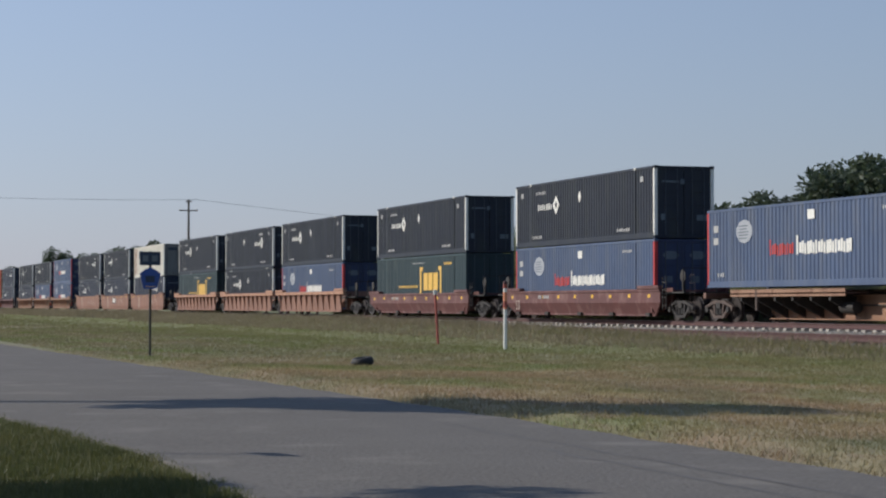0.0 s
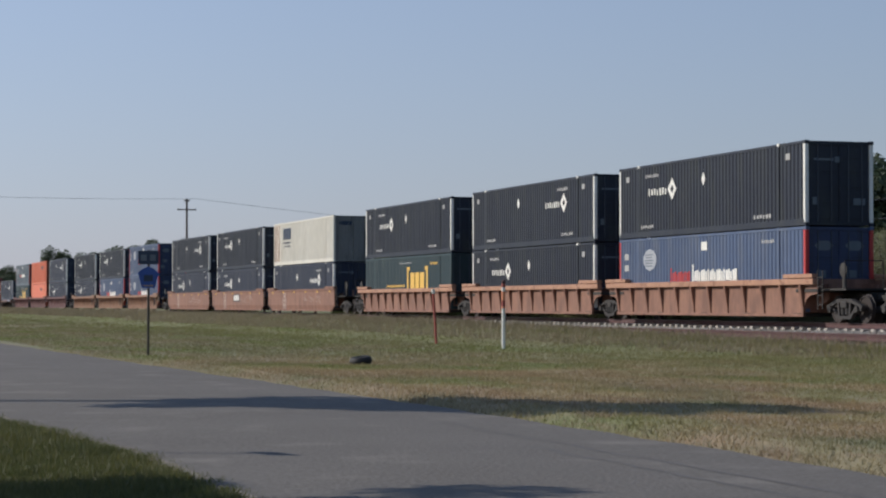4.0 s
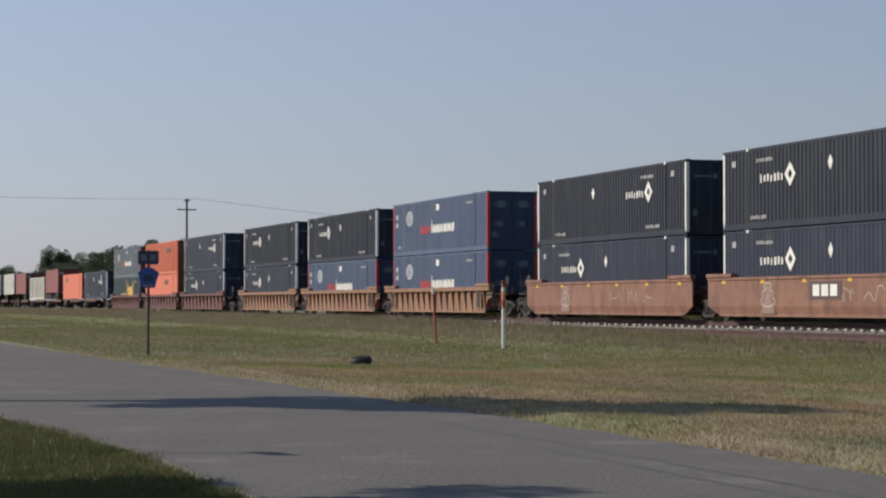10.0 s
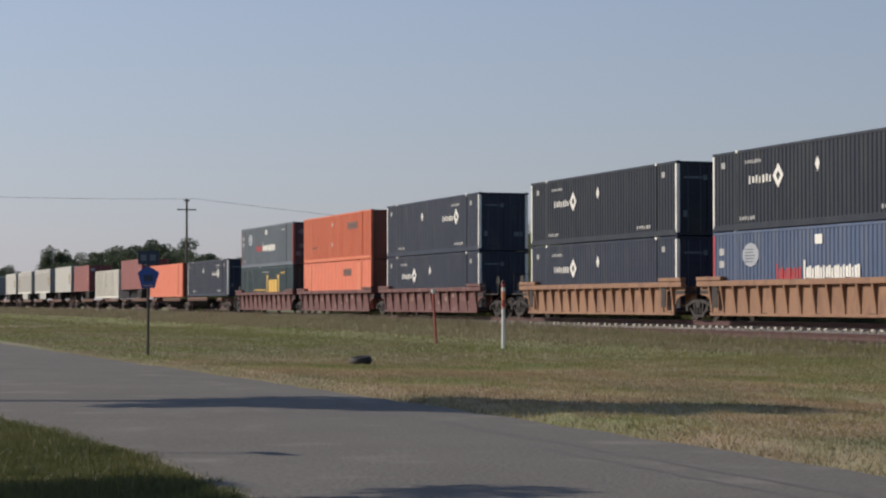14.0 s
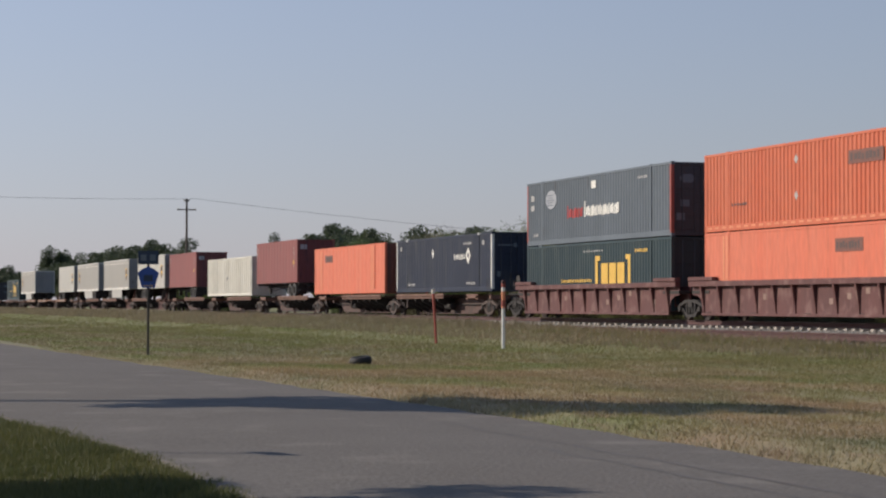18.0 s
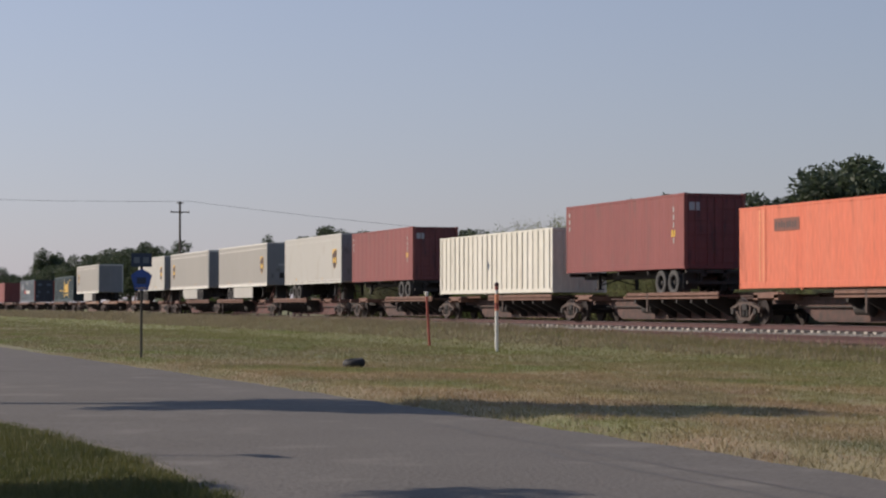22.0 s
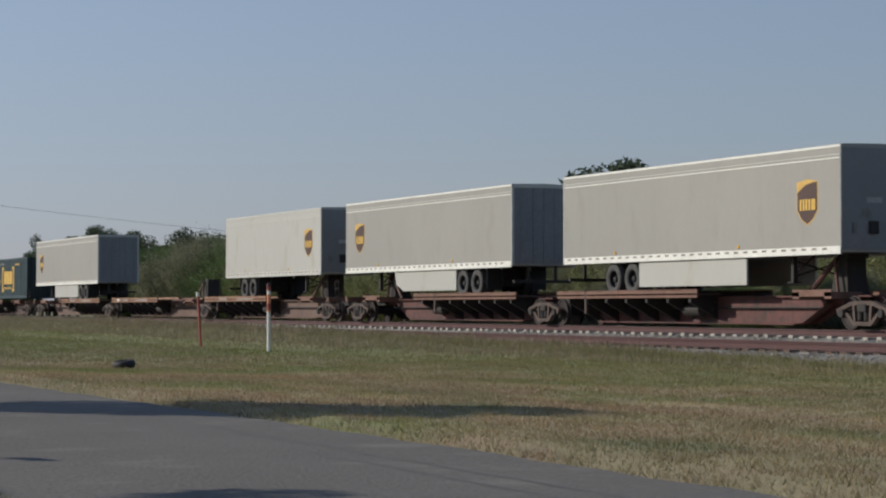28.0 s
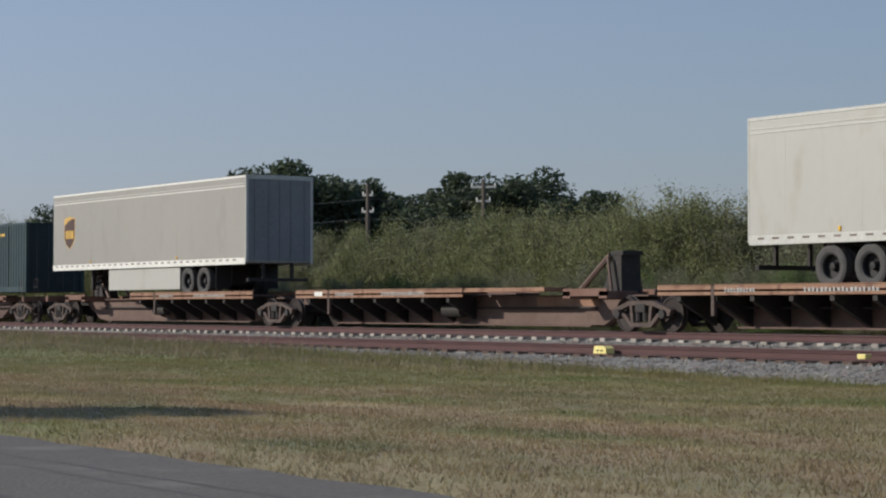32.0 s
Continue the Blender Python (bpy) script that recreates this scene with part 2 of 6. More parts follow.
M["stone"] = surface("ballast_stone", (0.32, 0.31, 0.285), (0.15, 0.135, 0.12), 0.95, scale=3.5, grain=20, mix=0.25, bump=0.4)
M["asphalt"] = surface("worn_asphalt", (0.155, 0.140, 0.124), (0.130, 0.117, 0.103), 0.92, shine=0.2, scale=0.35, grain=22, fine_range=0.45, bump=0.5, dirt=(0.20, 0.18, 0.157), dirt_amount=0.3)
M["bark"] = surface("bark", (0.10, 0.075, 0.055), (0.065, 0.05, 0.038), 0.95, scale=3, grain=18, streak=0.3, bump=0.6)
M["wood_pole"] = surface("grey_brown_pole_wood", (0.13, 0.105, 0.085), (0.09, 0.07, 0.055), 0.9, scale=2, grain=20, streak=0.1)
M["sign_blue"] = surface("blue_sign_sheet", (0.026, 0.075, 0.29), (0.020, 0.060, 0.24), 0.4, scale=3, grain=20, bump=0.02)
M["post_dark"] = surface("dark_green_sign_post", (0.030, 0.028, 0.024), (0.045, 0.035, 0.025), 0.6, scale=4, grain=20)
M["wire"] = surface("weathered_wire", (0.10, 0.10, 0.105), None, 0.6, scale=1, grain=5, bump=0)
M["bright_yellow"] = surface("bright_yellow_paint", (0.84, 0.74, 0.30), (0.74, 0.62, 0.20), 0.5, scale=4, grain=20)


def leafy(name, a, b, c, hue_scale=0.5):
    """Leaf material: three greens by noise and by leaf, a little light coming through."""
    m = bpy.data.materials.new(name)
    m.use_nodes = True
    n, link = m.node_tree.nodes, m.node_tree.links.new
    bsdf = n["Principled BSDF"]
    geo, at, ns = n.new("ShaderNodeNewGeometry"), n.new("ShaderNodeTexCoord"), n.new("ShaderNodeTexNoise")
    info = n.new("ShaderNodeObjectInfo")
    ns.inputs["Scale"].default_value = hue_scale
    link(at.outputs["Object"], ns.inputs["Vector"])
    cr = n.new("ShaderNodeValToRGB")
    els = cr.color_ramp.elements
    els[0].color, els[0].position, els[1].color, els[1].position = (*a, 1), 0.15, (*c, 1), 0.9
    els.new(0.5).color = (*b, 1)
    mx = n.new("ShaderNodeMath")
    mx.operation = "MULTIPLY_ADD"
    link(geo.outputs["Random Per Island"], mx.inputs[0])
    mx.inputs[1].default_value = 0.4
    add = n.new("ShaderNodeMath")
    add.operation = "MULTIPLY_ADD"
    link(ns.outputs["Fac"], add.inputs[0])
    add.inputs[1].default_value = 0.6
    tint = n.new("ShaderNodeMapRange")
    tint.inputs["To Min"].default_value, tint.inputs["To Max"].default_value = -0.14, 0.14
    link(info.outputs["Random"], tint.inputs["Value"])
    link(tint.outputs["Result"], add.inputs[2])
    link(add.outputs[0], mx.inputs[2])
    link(mx.outputs[0], cr.inputs["Fac"])
    link(cr.outputs["Color"], bsdf.inputs["Base Color"])
    bsdf.inputs["Roughness"].default_value = 0.6
    tr, ms = n.new("ShaderNodeBsdfTranslucent"), n.new("ShaderNodeMixShader")
    link(cr.outputs["Color"], tr.inputs["Color"])
    ms.inputs[0].default_value = 0.4
    link(bsdf.outputs[0], ms.inputs[1])
    link(tr.outputs[0], ms.inputs[2])
    link(ms.outputs[0], n["Material Output"].inputs["Surface"])
    return m


# leaf_dark is lifted: haze over the far trees is put into the colour
M["leaf_dark"] = leafy("dark_oak_leaves", (0.042, 0.058, 0.034), (0.064, 0.086, 0.046), (0.10, 0.124, 0.064))
M["leaf_bush"] = leafy("bush_leaves", (0.15, 0.168, 0.062), (0.222, 0.232, 0.095), (0.305, 0.302, 0.145))
M["leaf_grey"] = leafy("grey_olive_bush_leaves", (0.155, 0.158, 0.09), (0.205, 0.205, 0.118), (0.28, 0.272, 0.165))
M["leaf_bright"] = leafy("bright_bush_leaves", (0.075, 0.115, 0.030), (0.112, 0.165, 0.045), (0.165, 0.212, 0.07))
M["grass_verge"] = leafy("straw_verge_grass", (0.22, 0.195, 0.105), (0.31, 0.265, 0.155), (0.42, 0.36, 0.23), 0.5)
M["grass_bank"] = leafy("brown_bank_grass", (0.165, 0.142, 0.085), (0.225, 0.188, 0.115), (0.30, 0.25, 0.16), 0.5)
M["grass_lush"] = leafy("lush_lawn_grass", (0.045, 0.062, 0.018), (0.080, 0.090, 0.026), (0.165, 0.145, 0.050), 0.4)


def field_ground(name, single):
    """Mown grass, for the ground and for its single blades alike: green, olive and straw patches at several sizes."""
    m = bpy.data.materials.new(name)
    m.use_nodes = True
    n, link = m.node_tree.nodes, m.node_tree.links.new
    bsdf = n["Principled BSDF"]
    bsdf.inputs["Roughness"].default_value = 0.95
    at = n.new("ShaderNodeTexCoord")
    mp = n.new("ShaderNodeMapping")
    mp.inputs["Scale"].default_value = (0.5, 1.0, 0.0)
    link(at.outputs["Object"], mp.inputs["Vector"])
    col = None
    for s, lo, hi, a, b in ((0.13, 0.42, 0.60, (0.168, 0.162, 0.080), (0.235, 0.198, 0.118)), (0.40, 0.44, 0.62, None, (0.163, 0.172, 0.063)), (0.9, 0.50, 0.64, None, (0.215, 0.170, 0.100)), (5.0, 0.48, 0.75, None, (0.305, 0.258, 0.158)), (12.0, 0.52, 0.78, None, (0.138, 0.124, 0.057))):
        x, r, mix = n.new("ShaderNodeTexNoise"), n.new("ShaderNodeMapRange"), n.new("ShaderNodeMix")
        x.inputs["Scale"].default_value, x.inputs["Detail"].default_value = s, 5
        link(mp.outputs["Vector"], x.inputs["Vector"])
        r.inputs["From Min"].default_value, r.inputs["From Max"].default_value = lo, hi
        r.inputs["To Max"].default_value = 0.9 if s < 0.8 else (0.75 if s < 3 else 0.2)
        link(x.outputs["Fac"], r.inputs["Value"])
        mix.data_type = "RGBA"
        link(r.outputs["Result"], mix.inputs[0])
        if a:
            mix.inputs[6].default_value = (*a, 1)
        else:
            link(col, mix.inputs[6])
        mix.inputs[7].default_value = (*b, 1)
        col = mix.outputs[2]
    # drier where the mown field widens along the road
    place, dry, drier = n.new("ShaderNodeSeparateXYZ"), n.new("ShaderNodeMapRange"), n.new("ShaderNodeMix")
    link(at.outputs["Object"], place.inputs[0])
    link(place.outputs["X"], dry.inputs["Value"])
    dry.inputs["From Min"].default_value, dry.inputs["From Max"].default_value, dry.inputs["To Max"].default_value = -60.0, -26.0, 0.9
    drier.data_type = "RGBA"
    def patch(scale, lo, hi):
        x, r = n.new("ShaderNodeTexNoise"), n.new("ShaderNodeMapRange")
        x.inputs["Scale"].default_value, x.inputs["Detail"].default_value = scale, 4
        r.inputs["From Min"].default_value, r.inputs["From Max"].default_value = lo, hi
        link(mp.outputs["Vector"], x.inputs["Vector"])
        link(x.outputs["Fac"], r.inputs["Value"])
        return r.outputs["Result"]

    both = n.new("ShaderNodeMath")
    both.operation = "MULTIPLY"
    link(dry.outputs["Result"], both.inputs[0])
    link(patch(0.42, 0.36, 0.66), both.inputs[1])
    link(both.outputs[0], drier.inputs[0])
    link(col, drier.inputs[6])
    drier.inputs[7].default_value = (0.397, 0.303, 0.165, 1)
    col = drier.outputs[2]
    for s, lo, hi, c in ((0.45, 0.46, 0.60, (0.288, 0.205, 0.118)), (0.40, 0.52, 0.66, (0.150, 0.178, 0.056)), (1.6, 0.52, 0.66, (0.230, 0.164, 0.097))):
        mix = n.new("ShaderNodeMix")
        mix.data_type = "RGBA"
        worn = n.new("ShaderNodeMath")
        worn.operation = "MULTIPLY"
        worn.inputs[1].default_value = 0.75
        if c[0] > c[1]:
            link(dry.outputs["Result"], worn.inputs[1])
        link(patch(s, lo, hi), worn.inputs[0])
        link(worn.outputs[0], mix.inputs[0])
        link(col, mix.inputs[6])
        mix.inputs[7].default_value = (*c, 1)
        col = mix.outputs[2]
    # greener away from the road, towards the track
    sep, deep, soft_, lush = n.new("ShaderNodeSeparateXYZ"), n.new("ShaderNodeMapRange"), n.new("ShaderNodeTexNoise"), n.new("ShaderNodeMath")
    link(at.outputs["Object"], sep.inputs[0])
    link(sep.outputs["Y"], deep.inputs["Value"])
    deep.inputs["From Min"].default_value, deep.inputs["From Max"].default_value = 15.0, 22.0
    soft_.inputs["Scale"].default_value, soft_.inputs["Detail"].default_value = 0.3, 4
    link(mp.outputs["Vector"], soft_.inputs["Vector"])
    lush.operation = "MULTIPLY"
    link(deep.outputs["Result"], lush.inputs[0])
    link(soft_.outputs["Fac"], lush.inputs[1])
    green = n.new("ShaderNodeMix")
    green.data_type = "RGBA"
    link(lush.outputs[0], green.inputs[0])
    link(col, green.inputs[6])
    green.inputs[7].default_value = (0.172, 0.179, 0.063, 1)
    col = green.outputs[2]
    if single:
        geo, vary, hs = n.new("ShaderNodeNewGeometry"), n.new("ShaderNodeMapRange"), n.new("ShaderNodeHueSaturation")
        vary.inputs["To Min"].default_value, vary.inputs["To Max"].default_value = 0.94, 1.14
        link(geo.outputs["Random Per Island"], vary.inputs["Value"])
        link(vary.outputs["Result"], hs.inputs["Value"])
        link(col, hs.inputs["Color"])
        col = hs.outputs["Color"]
        tr, ms = n.new("ShaderNodeBsdfTranslucent"), n.new("ShaderNodeMixShader")
        link(col, tr.inputs["Color"])
        ms.inputs[0].default_value = 0.5
        link(bsdf.outputs[0], ms.inputs[1])
        link(tr.outputs[0], ms.inputs[2])
        link(ms.outputs[0], n["Material Output"].inputs["Surface"])
    link(col, bsdf.inputs["Base Color"])
    if not single:
        bp, x = n.new("ShaderNodeBump"), n.new("ShaderNodeTexNoise")
        x.inputs["Scale"].default_value, x.inputs["Detail"].default_value = 14, 6
        link(at.outputs["Object"], x.inputs["Vector"])
        link(x.outputs["Fac"], bp.inputs["Height"])
        bp.inputs["Strength"].default_value, bp.inputs["Distance"].default_value = 0.6, 0.05
        link(bp.outputs["Normal"], bsdf.inputs["Normal"])
    return m


M["field"] = field_ground("mown_grass_ground", False)
M["grass_dry"] = field_ground("field_grass_blades", True)

# ---- mesh helpers ----


def box(bm, x0, x1, y0, y1, z0, z1):
    v = [bm.verts.new(p) for p in ((x0, y0, z0), (x1, y0, z0), (x1, y1, z0), (x0, y1, z0), (x0, y0, z1), (x1, y0, z1), (x1, y1, z1), (x0, y1, z1))]
    for f in ((0, 3, 2, 1), (4, 5, 6, 7), (0, 1, 5, 4), (1, 2, 6, 5), (2, 3, 7, 6), (3, 0, 4, 7)):
        bm.faces.new([v[i] for i in f])
    return bm


def boxes(*rows, bevel=0.0):
    bm = bmesh.new()
    for r in rows:
        box(bm, *r)
    if bevel:
        bmesh.ops.bevel(bm, geom=list(bm.edges), offset=bevel, segments=1, affect="EDGES")
    return bm


def plate(points, y0, y1, bm=None):
    """A plate cut to the outline (x, z), counter-clockwise seen from -Y, from y0 to y1."""
    bm = bm or bmesh.new()
    a, b = [bm.verts.new((x, y0, z)) for x, z in points], [bm.verts.new((x, y1, z)) for x, z in points]
    bm.faces.new(a)
    bm.faces.new(b[::-1])
    k = len(points)
    for i in range(k):
        bm.faces.new((a[(i + 1) % k], a[i], b[i], b[(i + 1) % k]))
    return bm


def rod(p, q, r, sides=8, r2=None, bm=None):
    bm = bm or bmesh.new()
    p, q = Vector(p), Vector(q)
    turn = (q - p).to_track_quat("Z", "Y")
    r2 = r if r2 is None else r2
    rings = [[bm.verts.new(o + turn @ Vector((rr * math.cos(2 * math.pi * i / sides), rr * math.sin(2 * math.pi * i / sides), 0))) for i in range(sides)] for o, rr in ((p, r), (q, r2))]
    for i in range(sides):
        j = (i + 1) % sides
        bm.faces.new((rings[0][i], rings[0][j], rings[1][j], rings[1][i]))
    bm.faces.new(rings[0][::-1])
    bm.faces.new(rings[1])
    return bm


def lathe(profile, centre, sides=24, bm=None, capped=True):
    """A round body about an axle along Y: profile rows (y, radius)."""
    bm = bm or bmesh.new()
    cx, cy, cz = centre
    rings = [[bm.verts.new((cx + r * math.cos(2 * math.pi * i / sides), cy + y, cz + r * math.sin(2 * math.pi * i / sides))) for i in range(sides)] for y, r in profile]
    for a, b in zip(rings, rings[1:]):
        for i in range(sides):
            j = (i + 1) % sides
            bm.faces.new((a[i], b[i], b[j], a[j]))
    if capped:
        bm.faces.new(rings[0])
        bm.faces.new(rings[-1][::-1])
    bmesh.ops.recalc_face_normals(bm, faces=bm.faces)
    return bm


def part(name, bm, material, parent, label="", smooth=False):
    """Links a bmesh as one mesh object under a thing or a part."""
    if isinstance(bm, bmesh.types.BMesh):
        data = bpy.data.meshes.new(name)
        bm.to_mesh(data)
        bm.free()
        data.materials.append(material)
        if smooth:
            data.shade_smooth()
    else:
        data = bm
    ob = new(name, data)
    ob.parent = parent
    if label:
        tagged(ob, label)
    return ob


def whole(name, bm, material, label, category, group="", kind="", smooth=False):
    return tagged(part(name, bm, material, None, smooth=smooth), label, category, group, kind)


def raw(name, verts, faces, material, smooth=False):
    data = bpy.data.meshes.new(name)
    data.from_pydata(verts, [], faces)
    data.materials.append(material)
    if smooth:
        data.shade_smooth()
    return data

# ---- the setting ----
RAIL, TRACK_Y = 0.72, 34.26          # top of the rails above the field; centre of the train's track
SIDING_RAIL, SIDING_Y = 0.47, 29.75  # the rusty near track


def rise(x, y):
    """Height of the grassy bank along the siding, which dies away towards the near end, and of the road's verge."""
    top = float(np.interp(x, (-330, -120, -100, -80, -63, -45, -36, -27), (0.74, 0.74, 0.70, 0.58, 0.40, 0.20, 0.09, 0.0)))
    verge = 0.085 * float(np.interp(y, (8.25, 8.8, 11.0, 14.0), (0.0, 1.0, 0.75, 0.0))) * float(np.interp(x, (-54, -42, -8, 0), (0, 1, 1, 0)))
    return verge + top * float(np.interp(y, (22.0, 24.0, 26.4, 27.3, 28.4), (0.0, 0.25, 0.93, 1.0, 0.35)))


def lay_ground():
    xs = sorted({*range(-330, 41, 2), *(-4000, -2000, -1000, -600, -400, 80, 160, 400, 1000, 2000, 4000)})
    ys = sorted({*range(-20, 61, 2), 8.25, 8.8, 9.4, 11, 13, 23, 25, 27, 29, *(-4000, -1500, -500, -150, -60, 90, 150, 300, 600, 1200, 2500, 4000)})
    verts = []
    for y in ys:
        for x in xs:
            z = 0.05 * noise.noise((x * 0.11, y * 0.2, 0.3)) if -330 <= x <= 40 and 9.5 <= y <= 26 else 0.0
            verts.append((x, y, z - 0.02 + rise(x, y)))
    k = len(xs)
    faces = [(j * k + i, j * k + i + 1, (j + 1) * k + i + 1, (j + 1) * k + i) for j in range(len(ys) - 1) for i in range(k - 1)]
    tagged(new("ground", raw("ground", verts, faces, M["field"], True)), "mown field of dry straw and green grass", "ground", kind="structure")


def road_far(x):
    return 8.25 - 0.02 * max(0.0, -24 - x) - 0.0004 * max(0.0, -60 - x) ** 1.2


def road_near(x):
    return 3.1 - 0.06 * max(0.0, -18 - x) ** 1.2


def lay_road():
    xs = [60 - 1.0 * i for i in range(340)]
    rnd = random.Random(3)
    rows = []
    for x in xs:
        f, n_ = road_far(x) + rnd.uniform(-0.09, 0.09), min(road_near(x), road_far(x) - 4.6) + rnd.uniform(-0.07, 0.07)
        rows.append(((x, n_, -0.02), (x, n_ + 0.08, 0.02), (x, (n_ + f) / 2, 0.05), (x, f - 0.08, 0.02), (x, f, -0.02)))
    verts = [p for r in rows for p in r]
    faces = [(i * 5 + j, i * 5 + j + 1, i * 5 + j + 6, i * 5 + j + 5) for i in range(len(rows) - 1) for j in range(4)]
    tagged(new("road", raw("road", verts, faces, M["asphalt"])), "narrow worn grey asphalt road with ragged grass edges", "road", kind="structure")
    # long repair seams in the asphalt
    for k, (y0, a, b) in enumerate(((7.05, -22, -9), (6.6, -18, -8))):
        pts = [(a + (b - a) * i / 30, y0 + 0.12 * noise.noise((i * 0.4, k, 0))) for i in range(31)]
        w = 0.035
        vs = [(x, y + s * w, 0.052 - abs(y - 5.6) * 0.011) for x, y in pts for s in (-1, 1)]
        ob = new("road_seam", raw("road_seam", vs, [(2 * i, 2 * i + 2, 2 * i + 3, 2 * i + 1) for i in range(30)], M["seam"]))
        ob.parent = bpy.data.objects["road"]


def lay_bed():
    """The ballast bed of both tracks, one uneven prism along the line."""
    xs = [-700, -500, -400, *[-330 + 1.0 * i for i in range(350)], 60, 120, 300]
    line = ((26.3, -0.05), (26.95, 0.09), (27.6, 0.20), (28.5, 0.24), (31.0, 0.25), (31.8, 0.30), (32.55, 0.40), (32.95, 0.47), (33.35, 0.54), (35.6, 0.545), (36.6, 0.35), (38.2, -0.03))
    verts = []
    for x in xs:
        for j, (y, z) in enumerate(line):
            e = 0 if j in (0, 11) else 0.035
            verts.append((x, y + 3 * e * noise.noise((x * 0.5, j, 2)), z + e * noise.noise((x * 0.9, j * 3.1, 5))))
    k = len(line)
    faces = [(i * k + j, i * k + j + 1, (i + 1) * k + j + 1, (i + 1) * k + j) for i in range(len(xs) - 1) for j in range(k - 1)]
    tagged(new("ballast_bed", raw("ballast_bed", verts, faces, M["ballast"], True)), "grey crushed-stone ballast bed under both tracks", "ballast", kind="structure")
    # loose stones on the shoulders
    rnd = np.random.default_rng(5)
    count = 22000
    x = -24 - 46 * rnd.random(count) ** 1.3
    y = rnd.uniform(26.2, 33.0, count)
    zs = np.interp(y, [r[0] for r in line], [r[1] for r in line])
    size = rnd.uniform(0.018, 0.042, count)
    octa = np.array([(1, 0, 0), (0, 1, 0), (-1, 0, 0), (0, -1, 0), (0, 0, 1.0), (0, 0, -0.6)])
    turn = rnd.uniform(0.6, 1.4, (count, 6, 3)) * rnd.uniform(0.7, 1.3, (count, 1, 3))
    v = octa[None] * turn * size[:, None, None] + np.stack([x, y, zs + size * 0.25], -1)[:, None]
    tri = np.array([(0, 1, 4), (1, 2, 4), (2, 3, 4), (3, 0, 4), (1, 0, 5), (2, 1, 5), (3, 2, 5), (0, 3, 5)])
    f = (tri[None] + 6 * np.arange(count)[:, None, None]).reshape(-1, 3)
    tagged(new("loose_ballast", raw("loose_ballast", v.reshape(-1, 3).tolist(), f.tolist(), M["stone"])), "loose grey ballast stones on the track shoulder", "gravel", kind="stuff")


def lay_rails():
    for y, top, name in ((TRACK_Y, RAIL, "main_track"), (SIDING_Y, SIDING_RAIL, "siding_track")):
        thing = tagged(new(name), "rails on ties in grey ballast" if name == "main_track" else "rust-brown rails of a disused siding", "railway track", kind="structure")
        for s in (-1, 1):
            c = y + s * 0.7535
            prof = [(-0.07, -0.17), (0.07, -0.17), (0.07, -0.155), (0.012, -0.135), (0.012, -0.04), (0.036, -0.03), (0.036, 0.0), (-0.036, 0.0), (-0.036, -0.03), (-0.012, -0.04), (-0.012, -0.135), (-0.07, -0.155)]
            k = len(prof)
            verts = [(x, c + a, top + b) for x in (-700, -200, -20, 200) for a, b in prof]
            faces = [(i * k + j, i * k + (j + 1) % k, (i + 1) * k + (j + 1) % k, (i + 1) * k + j) for i in range(3) for j in range(k)]
            rail = new("rail", raw("rail", verts, faces, M["rail"]))
            rail.parent = thing
            if name == "main_track":
                head = part("rail_head", boxes((-700, 200, c - 0.030, c + 0.030, top, top + 0.004)), M["railhead"], rail, "polished running surface")
        # tie ends stand proud of the stones
        mat = M["tie"] if name == "main_track" else M["tie_dark"]
        z1 = top - 0.165
        tie = bpy.data.meshes.new("tie")
        bm = boxes((-0.115, 0.115, -1.30, 1.30, -0.16, 0.0), bevel=0.018)
        bm.to_mesh(tie)
        bm.free()
        tie.materials.append(mat)
        rnd = random.Random(11)
        near, far = [], bmesh.new()
        for i in range(560):
            x = -18 - 0.6 * i
            dy, dz = rnd.uniform(-0.06, 0.06), rnd.uniform(-0.015, 0.01)
            if i < 240 and name == "main_track":
                ob = new("tie", tie)
                ob.parent, ob.matrix_basis = thing, pose(x, y + dy, z1 + dz, 0, 0, rnd.uniform(-1.5, 1.5))
            else:
                box(far, x - 0.13, x + 0.13, y - 1.3 + dy, y + 1.3 + dy, z1 - 0.16, z1 + dz)
        tagged(part("far_ties", far, mat, thing), "ties of the track farther off", kind="stuff")


lay_ground()
lay_road()
lay_bed()
lay_rails()

# ---- the train ----
KNOTS, SPEEDS = (0, 4, 8, 12, 16, 20, 24, 28, 32), (14.97, 15.19, 15.29, 15.335, 15.44, 15.6, 15.69, 15.79, 15.72)


def travel(t):
    """Metres that the train has gone at t seconds."""
    d = 0.0
    for a, b, u, w in zip(KNOTS, KNOTS[1:], SPEEDS, SPEEDS[1:]):
        h = min(max(t - a, 0.0), b - a)
        d += u * h + (w - u) * h * h / (2 * (b - a))
    return d


ROLLING = []  # (thing, place along the track at the start, height)


def rolls(thing, s, z=RAIL):
    ROLLING.append((thing, s, z))
    thing.location = (s, TRACK_Y, z)
    return thing


LEFT, RIGHT = -1, 1
W = 1.295  # half a container's width


